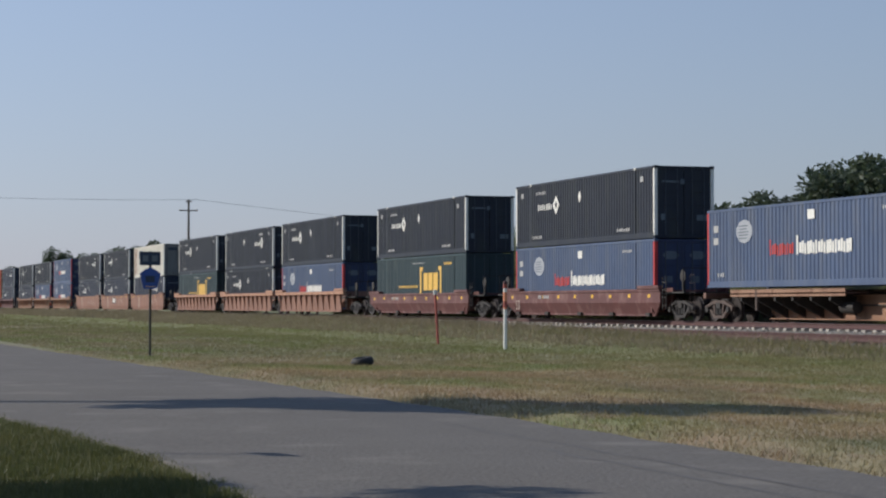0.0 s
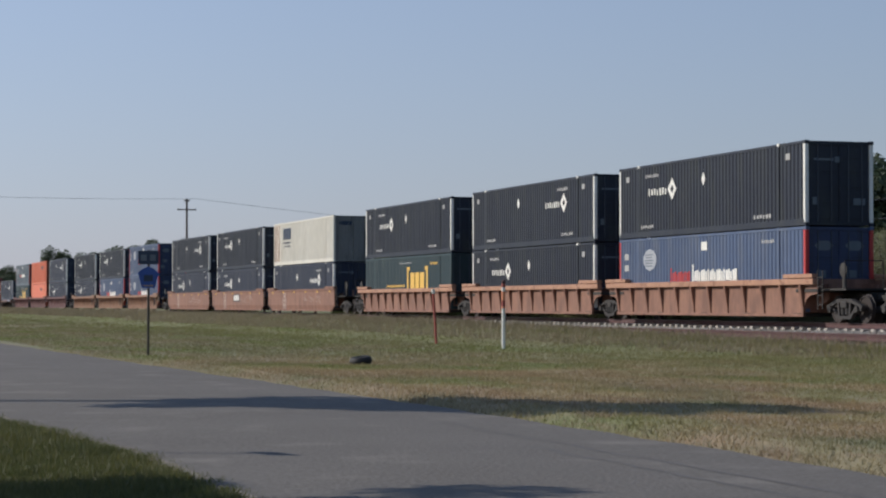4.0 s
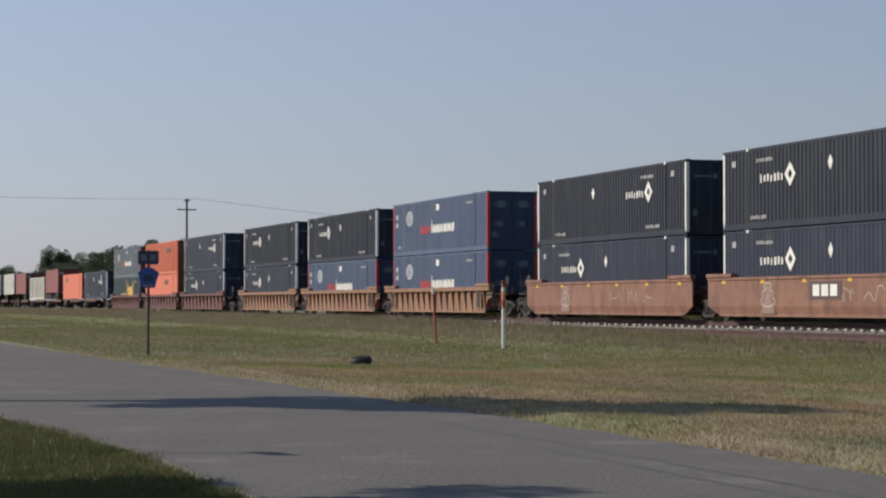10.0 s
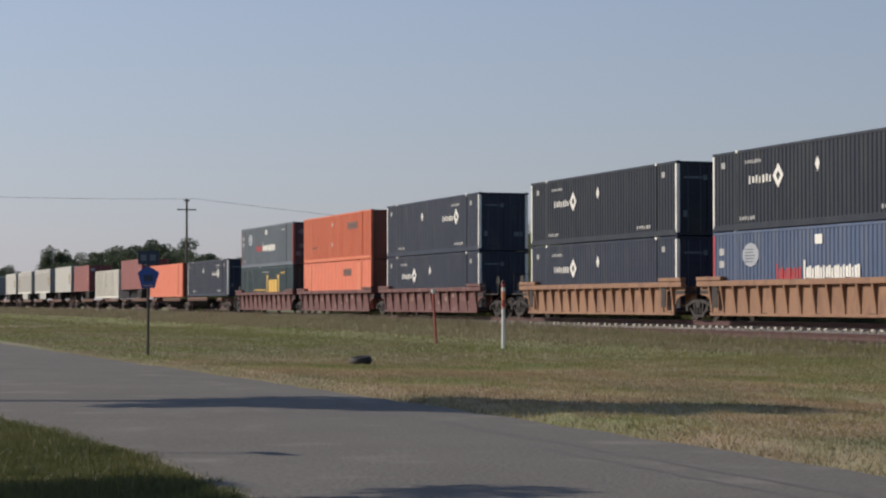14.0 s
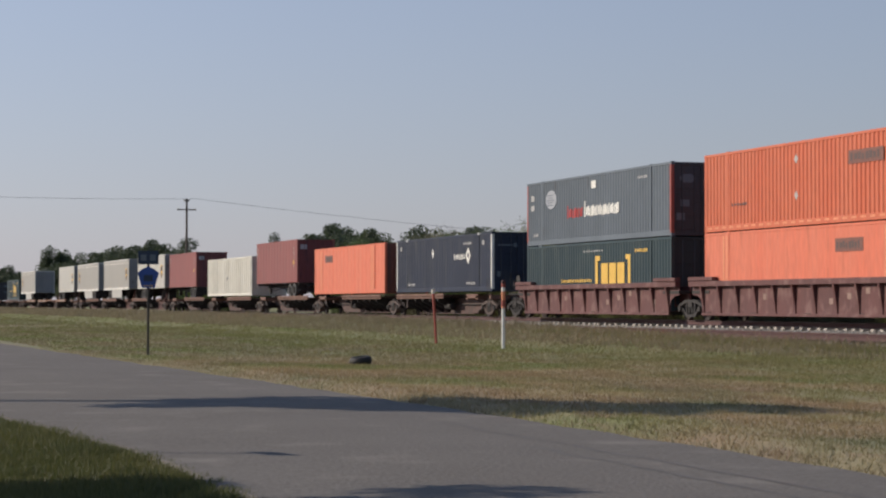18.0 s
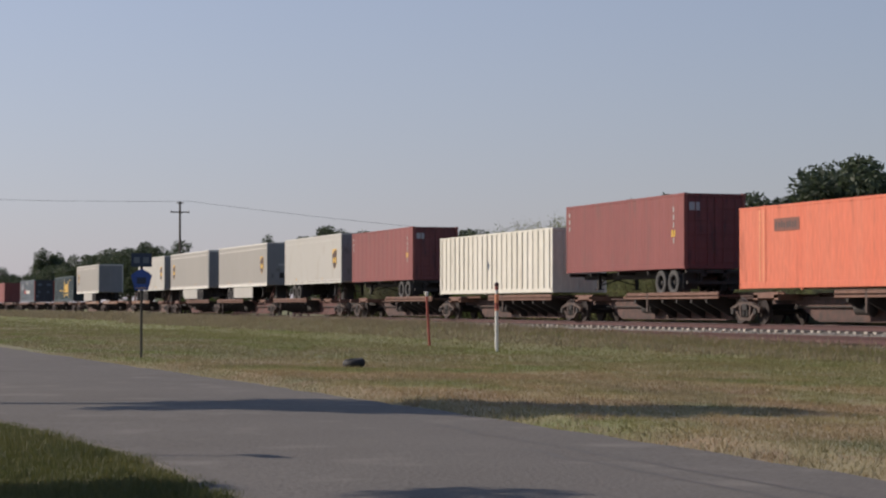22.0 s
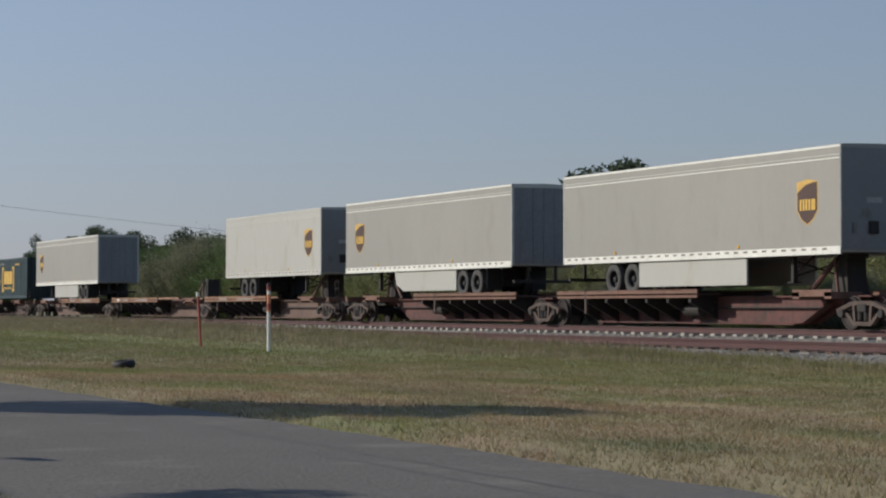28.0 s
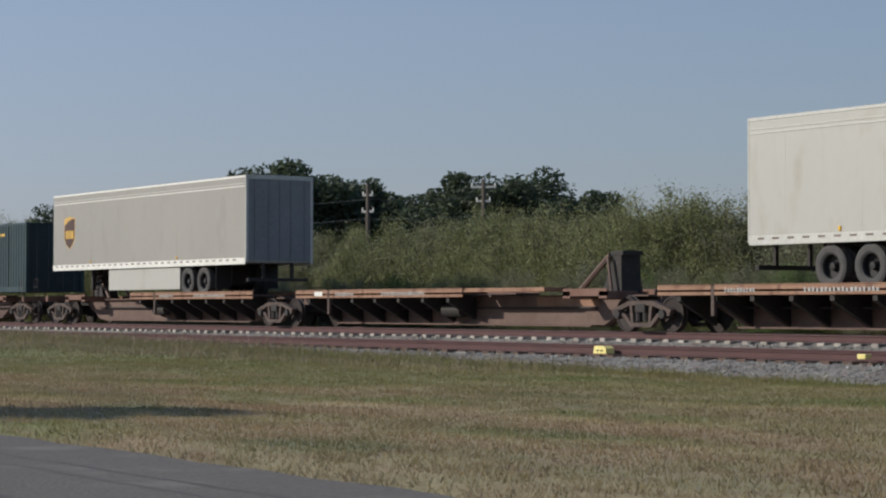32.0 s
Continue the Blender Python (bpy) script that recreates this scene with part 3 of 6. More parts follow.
def corrugated(x0, x1, z0, z1, y, depth=0.036, pitch=0.28, face=-1):
    """One side wall with vertical corrugations; face is the way that it looks along Y."""
    bm = bmesh.new()
    n_ = max(1, round((x1 - x0) / pitch))
    p = (x1 - x0) / n_
    pts = []
    for i in range(n_):
        a = x0 + i * p
        pts += [(a, y), (a + 0.34 * p, y), (a + 0.50 * p, y - face * depth), (a + 0.84 * p, y - face * depth)]
    pts.append((x1, y))
    lo, hi = [bm.verts.new((a, b, z0)) for a, b in pts], [bm.verts.new((a, b, z1)) for a, b in pts]
    for i in range(len(pts) - 1):
        q = (lo[i], lo[i + 1], hi[i + 1], hi[i])
        bm.faces.new(q if face < 0 else q[::-1])
    return bm


def mark(name, rows, material, parent, y=-W - 0.004, label="", apart=False):
    """Painted bars (x0, x1, z0, z1) on the side; apart makes each its own part, else rows of tiny bars stay one."""
    if apart or len(rows) == 1:
        for a, b, c, d in rows:
            ob = part(name, boxes((a, b, y, y + 0.006, c, d)), material, parent, label)
        return ob
    return tagged(part(name, boxes(*[(a, b, y, y + 0.006, c, d) for a, b, c, d in rows]), material, parent, label), kind="stuff")


def ribbon(points, y, half):
    """A painted stroke along the points (x, z)."""
    bm = bmesh.new()
    rows = []
    for i, (x, z) in enumerate(points):
        (xa, za), (xb, zb) = points[max(i - 1, 0)], points[min(i + 1, len(points) - 1)]
        l_ = math.hypot(xb - xa, zb - za) or 1.0
        nx, nz = -(zb - za) / l_ * half, (xb - xa) / l_ * half
        rows.append((bm.verts.new((x + nx, y, z + nz)), bm.verts.new((x - nx, y, z - nz))))
    for (a, b), (c, d) in zip(rows, rows[1:]):
        bm.faces.new((a, b, d, c))
    return bm


def words(text, x, z, size, y):
    """Readable characters as a thin plate on the side."""
    font = bpy.data.curves.new("text", "FONT")
    font.body, font.size, font.extrude, font.align_x = text, size, 0.002, "CENTER"
    ob = bpy.data.objects.new("text", font)
    data = bpy.data.meshes.new_from_object(ob)
    bpy.data.objects.remove(ob)
    bpy.data.curves.remove(font)
    data.transform(pose(x, y, z, 90))
    return data


def rhomb(x, z, w, h, inner=0.0):
    bm = bmesh.new()
    if not inner:
        return plate([(x - w, z), (x, z - h), (x + w, z), (x, z + h)], -W - 0.004, -W + 0.002, bm)
    for a, b in (((-1, 0), (0, -1)), ((0, -1), (1, 0)), ((1, 0), (0, 1)), ((0, 1), (-1, 0))):
        plate([(x + a[0] * w, z + a[1] * h), (x + b[0] * w, z + b[1] * h), (x + b[0] * w * inner, z + b[1] * h * inner), (x + a[0] * w * inner, z + a[1] * h * inner)], -W - 0.004, -W + 0.002, bm)
    return bm


def letters(x0, x1, z0, z1, count, tall_first=0.0, fill=0.6):
    """A plain broken bar in place of writing."""
    p, h = (x1 - x0) / count, z1 - z0
    rise_ = (0.0, 0.12, 0.0, 0.2, 0.06, 0.0, 0.16)
    return [(x0 + i * p, x0 + (i + fill * (0.8 + 0.4 * ((i * 5) % 7) / 6)) * p, z0 + h * rise_[(i * 3) % 7] * 0.6, z1 + (tall_first if i == 0 else -h * rise_[i % 7])) for i in range(count)]


def container(length, paint, label, trim=None, near_trim=None, style="", height=2.9, posts=True, pitch=0.28, end_paint=None, group="containers on the train", z_cut=0.0):
    """A freight container with its floor at z = 0, the far end at x = 0 and doors at the other end."""
    L, H = length, height
    thing = tagged(new("shipping_container"), label, "container", group)
    # end_paint carries the shade of the door end in its colour
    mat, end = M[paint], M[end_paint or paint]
    smooth_ = paint in ("coral", "red_box", "cream")
    inset = (L - 12.19) / 2 if posts and L > 13 else 0
    for s in (-1, 1):
        part("side_wall", corrugated(0.10, L - 0.10, 0.24, H - 0.10, s * (W - 0.006), face=s, pitch=0.84 if smooth_ else pitch, depth=0.014 if smooth_ else 0.026 if paint in ("dusk", "navy") else 0.036), mat, thing)
        part("bottom_rail", boxes((0.06, L - 0.06, s * W - 0.05 * (s > 0), s * W + 0.05 * (s < 0), 0.02, 0.24), bevel=0.008), mat, thing)
        part("top_rail", boxes((0.06, L - 0.06, s * W - 0.06 * (s > 0), s * W + 0.06 * (s < 0), H - 0.11, H - 0.01), bevel=0.008), mat, thing)
        for x, tr in ((0.0, trim), (L - 0.14, near_trim or trim)):
            part("corner_post", boxes((x, x + 0.14, s * W - 0.14 * (s > 0), s * W + 0.14 * (s < 0), 0.12, H - 0.11), bevel=0.01), M[tr] if tr else mat, thing, f"{M[tr].name.replace('_', ' ')} corner post" if tr else "")
            for z in (0.0, H - 0.12):
                part("corner_casting", boxes((x - 0.004, x + 0.176, s * (W + 0.004) - 0.16 * (s > 0), s * (W + 0.004) + 0.16 * (s < 0), z, z + 0.12), bevel=0.012), mat, thing)
        if inset:
            for x in (inset, L - inset):
                part("lifting_post", boxes((x - 0.06, x + 0.06, s * (W + 0.004) - 0.08 * (s > 0), s * (W + 0.004) + 0.08 * (s < 0), 0.02, H), bevel=0.008), mat, thing)
                if s < 0:
                    part("post_casting", boxes((x - 0.09, x + 0.09, -W - 0.008, -W + 0.15, H - 0.10, H + 0.012), bevel=0.01), M["white"] if trim == "white" else mat, thing)
    # roof with cross ribs
    rows = [(0.05, L - 0.05, -W + 0.03, W - 0.03, H - 0.06, H - 0.03)] + [(x, x + 0.35, -W + 0.08, W - 0.08, H - 0.032, H - 0.012) for x in np.arange(0.6, L - 0.9, 0.95)]
    part("roof", boxes(*rows), mat, thing)
    part("floor", boxes((0.05, L - 0.05, -W + 0.05, W - 0.05, 0.10, 0.16)), M["steel"], thing)
    part("front_wall", boxes(*[(0.03 + 0.03 * (i % 2), 0.08, -1.15 + i * 0.23, -1.15 + (i + 1) * 0.23, 0.12, H - 0.11) for i in range(10)]), mat, thing)
    # doors with bars
    for s in (-1, 1):
        a, b = (-1.15, -0.01) if s < 0 else (0.01, 1.15)
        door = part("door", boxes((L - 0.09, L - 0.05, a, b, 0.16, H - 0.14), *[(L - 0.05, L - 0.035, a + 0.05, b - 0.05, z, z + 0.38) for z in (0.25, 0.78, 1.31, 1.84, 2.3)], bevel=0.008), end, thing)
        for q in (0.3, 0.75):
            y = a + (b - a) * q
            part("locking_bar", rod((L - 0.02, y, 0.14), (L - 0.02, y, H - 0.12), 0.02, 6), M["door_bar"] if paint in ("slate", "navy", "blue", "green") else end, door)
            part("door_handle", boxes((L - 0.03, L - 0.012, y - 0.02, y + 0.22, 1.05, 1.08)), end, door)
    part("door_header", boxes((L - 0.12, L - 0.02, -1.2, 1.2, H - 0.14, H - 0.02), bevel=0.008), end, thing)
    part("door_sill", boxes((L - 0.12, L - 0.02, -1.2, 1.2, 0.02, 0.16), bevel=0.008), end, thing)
    dress(thing, style, L, H)
    return thing


def dress(thing, style, L, H):
    """The painted marks of each livery, as plain shapes."""
    wm = M["white"]
    if style in ("far_mark", "near_mark"):
        x = 3.0 if style == "far_mark" else 10.3
        mark("wordmark_bar", letters(x, x + 1.85, 1.63, 1.92, 7, 0.0, 0.46), wm, thing)
        part("emblem", rhomb(x + 2.25, 1.82, 0.40, 0.43, 0.42), wm, thing)
        mark("number_bar", letters(x - 0.3 if style == "far_mark" else x + 1.5, x + 1.0 if style == "far_mark" else x + 2.8, 2.36, 2.50, 7), M["pale"], thing)
        part("placard", rhomb(8.1 if style == "far_mark" else 6.7, 2.05, 0.17, 0.26), wm, thing)
        mark("number_bar", letters(2.25, 3.5, 0.36, 0.50, 6), M["pale"], thing)
        mark("number_bar", letters(12.3, 13.7, 0.36, 0.50, 6), M["pale"], thing)
        mark("number_bar", ((0.75, 1.05, 2.3, 2.52), (14.75, 15.05, 2.3, 2.52)), M["pale"], thing, apart=True)
        # door marks greyed: the shade on the end is put into their colour
        part("door_mark", boxes((L - 0.034, L - 0.03, -0.95, -0.2, 2.22, 2.30)), M["grey_blue"], thing)
        part("door_emblem", boxes((L - 0.034, L - 0.03, -0.15, 0.02, 2.16, 2.36)), M["grey_blue"], thing)
        part("door_notice", boxes((L - 0.034, L - 0.03, 0.55, 1.0, 0.72, 0.95)), M["grey_blue"], thing)
        part("door_notice", boxes((L - 0.034, L - 0.03, -1.0, -0.8, 0.72, 0.98)), M["grey_blue"], thing)
    elif style == "two_word":
        mark("red_bar", letters(5.1, 6.95, 1.10, 1.52, 10, 0.14, 0.6), M["red"], thing)
        mark("white_bar", letters(7.1, 10.95, 1.10, 1.56, 20, 0.2, 0.74), wm, thing)
        pts = [(3.1 + 0.66 * math.cos(a), 2.02 + 0.43 * math.sin(a)) for a in [2 * math.pi * (i + 0.5) / 10 for i in range(10)]]
        em = part("emblem", plate(pts, -W - 0.004, -W + 0.002), M["washed"], thing)
        mark("emblem_stripe", [(2.64 + 0.06 * (i % 2), 3.30 + 0.08 * (i % 3), 1.76 + 0.11 * i, 1.80 + 0.11 * i) for i in range(5)], M["grey_blue"], em, -W - 0.008, apart=True)
        mark("notice", ((7.9, 8.4, 2.28, 2.6),), wm, thing)
        mark("number_bar", letters(12.9, 13.9, 2.40, 2.52, 6), M["pale"], thing)
        mark("number_bar", ((0.55, 0.95, 2.05, 2.3), (0.55, 0.95, 1.6, 1.85)), M["pale"], thing, apart=True)
        mark("number_bar", letters(0.9, 1.5, 0.4, 0.56, 3), M["pale"], thing)
        for q in (-0.58, 0.58):
            bm = plate([(0.36 * math.cos(a), 0.19 * math.sin(a)) for a in [math.pi * i / 3 for i in range(6)]], -0.003, 0.003)
            bm.transform(pose(L - 0.032, q, 2.25, 0, 0, 90))
            part("door_emblem", bm, M["grey_blue"], thing)
            part("door_notice", boxes((L - 0.034, L - 0.03, q - 0.30, q + 0.08, 1.16, 1.42)), M["grey_blue"], thing)
        part("door_notice", boxes((L - 0.034, L - 0.03, -1.05, -0.70, 0.62, 0.9)), M["grey_blue"], thing)
    elif style == "bracket":
        y_ = M["gold"]
        for x, w in ((8.35, 1), (12.12, -1)):
            pts = [(x, 0.5), (x + w * 0.5, 0.5), (x + w * 0.5, 0.7), (x + w * 0.26, 0.7), (x + w * 0.26, 2.1), (x + w * 0.5, 2.1), (x + w * 0.5, 2.3), (x, 2.3)]
            part("bracket", plate(pts if w > 0 else pts[::-1], -W - 0.004, -W + 0.002), y_, thing)
        mark("block", ((9.0, 9.73, 1.05, 1.98), (9.86, 10.58, 1.05, 1.98), (10.72, 11.5, 1.05, 1.98)), y_, thing)
        mark("caption", letters(9.0, 11.5, 0.68, 0.85, 9), y_, thing)
        mark("caption", letters(4.4, 8.0, 1.2, 1.34, 18), y_, thing)
        mark("number_bar", letters(7.0, 9.3, 2.48, 2.56, 8), M["pale"], thing)
        mark("number_bar", letters(12.6, 13.9, 2.36, 2.5, 6), y_, thing)
    elif style == "white_blue":
        mark("block", ((2.75, 3.38, 1.75, 2.5), (3.5, 4.13, 1.75, 2.5), (4.25, 4.95, 1.75, 2.5)), M["ink"], thing)
        mark("caption", letters(2.75, 5.0, 1.45, 1.58, 9), M["ink"], thing)
        mark("caption", letters(2.85, 4.9, 1.22, 1.32, 9), M["ink"], thing)
        part("stained_panel", corrugated(0.16, 1.9, 0.26, H - 0.14, -W + 0.003), M["rusty_white"], thing, "rust-stained end panel")
        part("door_mark", boxes((L - 0.034, L - 0.03, -0.9, -0.1, 2.3, 2.55)), M["ink"], thing)
    elif style == "orange_top":
        mark("mark_box", ((10.9, 13.15, 1.88, 2.32),), M["mark_brown"], thing)
        mark("wordmark", letters(11.05, 13.0, 1.98, 2.24, 8, 0.0, 0.75), M["char"], thing, -W - 0.008)
        part("placard", rhomb(7.3, 2.3, 0.14, 0.17), M["pale"], thing)
        part("placard", rhomb(7.3, 1.05, 0.14, 0.17), M["pale"], thing)
        mark("number_bar", letters(2.3, 3.6, 0.9, 1.0, 6), M["char"], thing)
        mark("tape", [(0.3 + 0.6 * i, 0.62 + 0.6 * i, 0.12, 0.19) for i in range(26)], M["peach"], thing, -W - 0.006)
    elif style in ("orange_low", "orange_single"):
        x = 10.0 if style == "orange_low" else 2.7
        mark("mark_box", ((x, x + 1.85, 1.98, 2.42),), M["mark_brown"], thing)
        mark("wordmark", letters(x + 0.1, x + 1.7, 2.07, 2.32, 8, 0.0, 0.75), M["char"], thing, -W - 0.008)
        for a, b in ((1.55, 2.1), (13.2, 14.0)):
            part("bleached_panel", corrugated(a, b, 0.26, H - 0.14, -W + 0.003), M["peach"], thing, "sun-bleached panel")
    elif style == "cream_rib":
        for i in range(23):
            x = 0.35 + i * (L - 0.7) / 22
            part("wall_rib", boxes((x - 0.03, x + 0.03, -W - 0.04, -W + 0.02, 0.2, H - 0.08), bevel=0.008), M["cream"], thing)
        part("placard", rhomb(7.6, 1.35, 0.16, 0.22), M["grey_blue"], thing)
    elif style == "red_forty":
        mark("number_bar", [(0.32, 0.46, 2.42 - 0.30 * i, 2.60 - 0.30 * i) for i in range(3)], M["pale"], thing)
        mark("number_bar", [(L - 1.0, L - 0.9, 1.0 + 0.3 * i, 1.2 + 0.3 * i) for i in range(5)], M["pale"], thing)
        mark("notice", ((L - 1.15, L - 0.8, 1.25, 1.5),), M["gold"], thing)
        part("door_wordmark", boxes((L - 0.034, L - 0.03, -1.06, -0.62, 2.24, 2.55)), M["washed"], thing)


def wheelset(r=0.46):
    bm = rod((0, -1.02, 0), (0, 1.02, 0), 0.08, 10)
    for s in (-1, 1):
        y = s * 0.755
        lathe([(y - s * 0.085, 0.10), (y - s * 0.08, r + 0.028), (y - s * 0.055, r + 0.028), (y - s * 0.045, r), (y + s * 0.055, r - 0.01), (y + s * 0.055, r - 0.06), (y + s * 0.03, r - 0.08), (y + s * 0.015, 0.17), (y + s * 0.06, 0.15), (y + s * 0.06, 0.10)], (0, 0, 0), 24, bm)
    return bm


def make_truck(cast="cast"):
    """A two-axle freight bogie under an Empty at the rail's top."""
    r = 0.46
    bogie = new("truck")
    for s in (-1, 1):
        y = s * 1.02
        out = bmesh.new()
        # members of the cast frame
        for a, b, w in (((-1.16, 0.52), (-0.45, 0.74), 0.058), ((-0.45, 0.74), (0.45, 0.74), 0.06), ((0.45, 0.74), (1.16, 0.52), 0.058), ((-1.12, 0.46), (-0.66, 0.43), 0.045), ((-0.68, 0.44), (-0.38, 0.18), 0.05), ((-0.42, 0.19), (0.42, 0.19), 0.055), ((0.38, 0.18), (0.68, 0.44), 0.05), ((0.66, 0.43), (1.12, 0.46), 0.045), ((-0.34, 0.20), (-0.40, 0.72), 0.05), ((0.34, 0.20), (0.40, 0.72), 0.05)):
            dx, dz = b[0] - a[0], b[1] - a[1]
            l_ = math.hypot(dx, dz)
            nx, nz = -dz / l_ * w, dx / l_ * w
            plate([(a[0] - nx, a[1] - nz), (b[0] - nx, b[1] - nz), (b[0] + nx, b[1] + nz), (a[0] + nx, a[1] + nz)], y - 0.07, y + 0.07, out)
        part("side_frame", out, M[cast], bogie)
        part("spring_nest", rod((-0.14, y, 0.28), (-0.14, y, 0.50), 0.09, 10, bm=rod((0.14, y, 0.28), (0.14, y, 0.50), 0.09, 10)), M["steel"], bogie)
        for x in (-0.89, 0.89):
            part("bearing", lathe([(-0.10, 0.11), (0.02, 0.13), (0.08, 0.12), (0.10, 0.07)], (x, s * 1.06, r), 12), M["steel"], bogie)
    part("bolster", boxes((-0.2, 0.2, -1.12, 1.12, 0.50, 0.72), bevel=0.02), M["steel"], bogie)
    part("brake_beam", boxes((-0.42, -0.34, -0.8, 0.8, 0.34, 0.42), (0.34, 0.42, -0.8, 0.8, 0.34, 0.42)), M["steel"], bogie)
    for x in (-0.89, 0.89):
        w = part("wheelset", wheelset(r), M["wheel"], bogie, smooth=False)
        w.location = (x, 0, r)
    return bogie


BOGIE, SHADED_BOGIE = make_truck(), make_truck("cast_dark")


WHEELS = []  # (wheelset, its place in the truck, radius)


def add_truck(parent, x, bogie):
    t = copy_thing(bogie, pose(x, 0, 0))
    t.parent = parent
    for o in t.children:
        if o.name.startswith("wheelset"):
            WHEELS.append(o)
    return t


def ladder(parent, x, y, z0, z1, mat):
    rows = [(x - 0.18, x - 0.15, y - 0.03, y, z0, z1), (x + 0.15, x + 0.18, y - 0.03, y, z0, z1)]
    k = int((z1 - z0) / 0.3)
    rows += [(x - 0.17, x + 0.17, y - 0.025, y - 0.005, z0 + 0.15 + 0.3 * i, z0 + 0.18 + 0.3 * i) for i in range(k)]
    return part("ladder", boxes(*rows), mat, parent)


def coupler(parent, x, way):
    return part("coupler", boxes((min(x, x + way * 0.75), max(x, x + way * 0.75), -0.09, 0.09, 0.72, 0.92), (min(x + way * 0.6, x + way * 0.95), max(x + way * 0.6, x + way * 0.95), -0.16, 0.16, 0.66, 0.98), bevel=0.02), M["steel"], parent)


def gusset(x, s, half, z0, z1):
    """An upright rib on a well's side, deep under the top chord and shallow at the foot."""
    bm = bmesh.new()
    ring = []
    for z, out in ((z0, 0.035), (z0 + 0.25, 0.05), (z1, 0.17)):
        ring.append([bm.verts.new((x + a, s * b, z)) for a, b in ((-half, 1.345), (-half, 1.355 + out), (half, 1.355 + out), (half, 1.345))])
    for a, b in zip(ring, ring[1:]):
        for i in range(4):
            j = (i + 1) % 4
            bm.faces.new((a[i], a[j], b[j], b[i]))
    bm.faces.new(ring[0])
    bm.faces.new(ring[-1][::-1])
    bmesh.ops.recalc_face_normals(bm, faces=bm.faces)
    return bm


def well_car(far, near, paint, ribbed, label, trucks, ends, chord=None, pitch=1.2, rib=0.19, z1=1.62):
    """A double-stack well car; far and near are its side sills' ends, trucks their places, from the unit's origin at its middle."""
    thing = tagged(new("well_car"), label, "freight car", "cars of the train")
    mat, ch = M[paint], M[chord or paint]
    z0 = 0.20
    mid0, mid1 = far + 1.0, near - 1.0
    for s in (-1, 1):
        y0 = s * 1.44
        if ribbed:
            part("side_sheet", boxes((mid0, mid1, s * 1.345 - 0.012, s * 1.345 + 0.012, z0 + 0.05, z1 - 0.05)), mat, thing)
            part("top_chord", boxes((far, near, y0 - 0.10, y0 + 0.10, z1 - 0.20, z1), bevel=0.015), ch, thing)
            part("bottom_sill", boxes((mid0 - 0.1, mid1 + 0.1, s * 1.375 - 0.05, s * 1.375 + 0.05, z0, z0 + 0.10), bevel=0.012), mat, thing)
            for x, way in ((mid0, -1), (mid1, 1)):
                arch = [(x, z0 + 0.05), (x + way * 0.05, 0.52), (x + way * 0.22, 0.78), (x + way * 0.5, 0.92), (x + way * 1.0, 0.98), (x + way * 1.0, z1 - 0.05), (x, z1 - 0.05)]
                part("end_panel", plate(arch if way > 0 else arch[::-1], s * 1.345 - 0.012, s * 1.345 + 0.012), mat, thing)
            k = round((mid1 - mid0) / pitch)
            for i in range(k + 1):
                x = mid0 + (mid1 - mid0) * i / k
                part("rib", gusset(x, s, rib, z0 + 0.08, z1 - 0.19), mat, thing)
        else:
            # upright upper strip, lower strip leaning in
            zc = 0.72 if z1 < 1.5 else 0.55
            part("side_wall", plate([(far, zc), (near, zc), (near, z1), (far, z1)], y0 - 0.03, y0 + 0.03), mat, thing)
            lean = plate([(far, zc), (far + 0.9, z0), (near - 0.9, z0), (near, zc)], y0 - 0.03, y0 + 0.03)
            for v in lean.verts:
                v.co.y -= s * (zc - v.co.z) * (0.42 if z1 < 1.5 else 0.2)
            part("lower_wall", lean, mat, thing)
            part("top_chord", boxes((far, near, y0 - 0.07, y0 + 0.07, z1 - 0.09, z1 + 0.02), bevel=0.012), ch, thing)
            part("bottom_sill", boxes((far + 0.9, near - 0.9, s * (1.22 if z1 < 1.5 else 1.37) - 0.06, s * (1.22 if z1 < 1.5 else 1.37) + 0.06, z0 - 0.02, z0 + 0.08), bevel=0.012), mat, thing)
        # raised corner caps of the side sills
        for x0, x1 in ((far, far + 2.1), (near - 2.1, near)):
            part("corner_cap", boxes((x0, x1, y0 - 0.12, y0 + 0.12, z1 + 0.02, z1 + 0.16), bevel=0.015), ch, thing)
        for x0 in (mid0 + 0.2, mid1 - 1.0):
            part("guide", boxes((x0, x0 + 0.8, y0 - 0.14 * (s > 0), y0 + 0.14 * (s < 0), z1, z1 + 0.08)), M["steel"], thing)
    part("well_floor", boxes(*[(x, x + 0.4, -1.4, 1.4, z0 + 0.0, z0 + 0.12) for x in (mid0 + 0.2, mid0 + 4.0, (mid0 + mid1) / 2, mid1 - 4.4, mid1 - 0.6)]), M["steel"], thing)
    for way, x in ((-1, far), (1, near)):
        a, b = sorted((x, x - way * 1.5))
        part("end_bulkhead", boxes((x - way * 1.0 - 0.06, x - way * 1.0 + 0.06, -1.4, 1.4, 0.35, min(1.5, z1))), mat, thing)
        part("end_platform", boxes((a, b, -1.38, 1.38, 1.02, 1.14), bevel=0.01), M["steel"], thing)
        for s in (-1, 1):
            part("end_gusset", plate([(x - way * 1.0, 0.4), (x, 0.8), (x, 1.3), (x - way * 1.0, 1.3)] if way > 0 else [(x, 0.8), (x + 1.0, 0.4), (x + 1.0, 1.3), (x, 1.3)], s * 0.9 - 0.03, s * 0.9 + 0.03), mat, thing)
    for way in ends:
        x = near if way > 0 else far
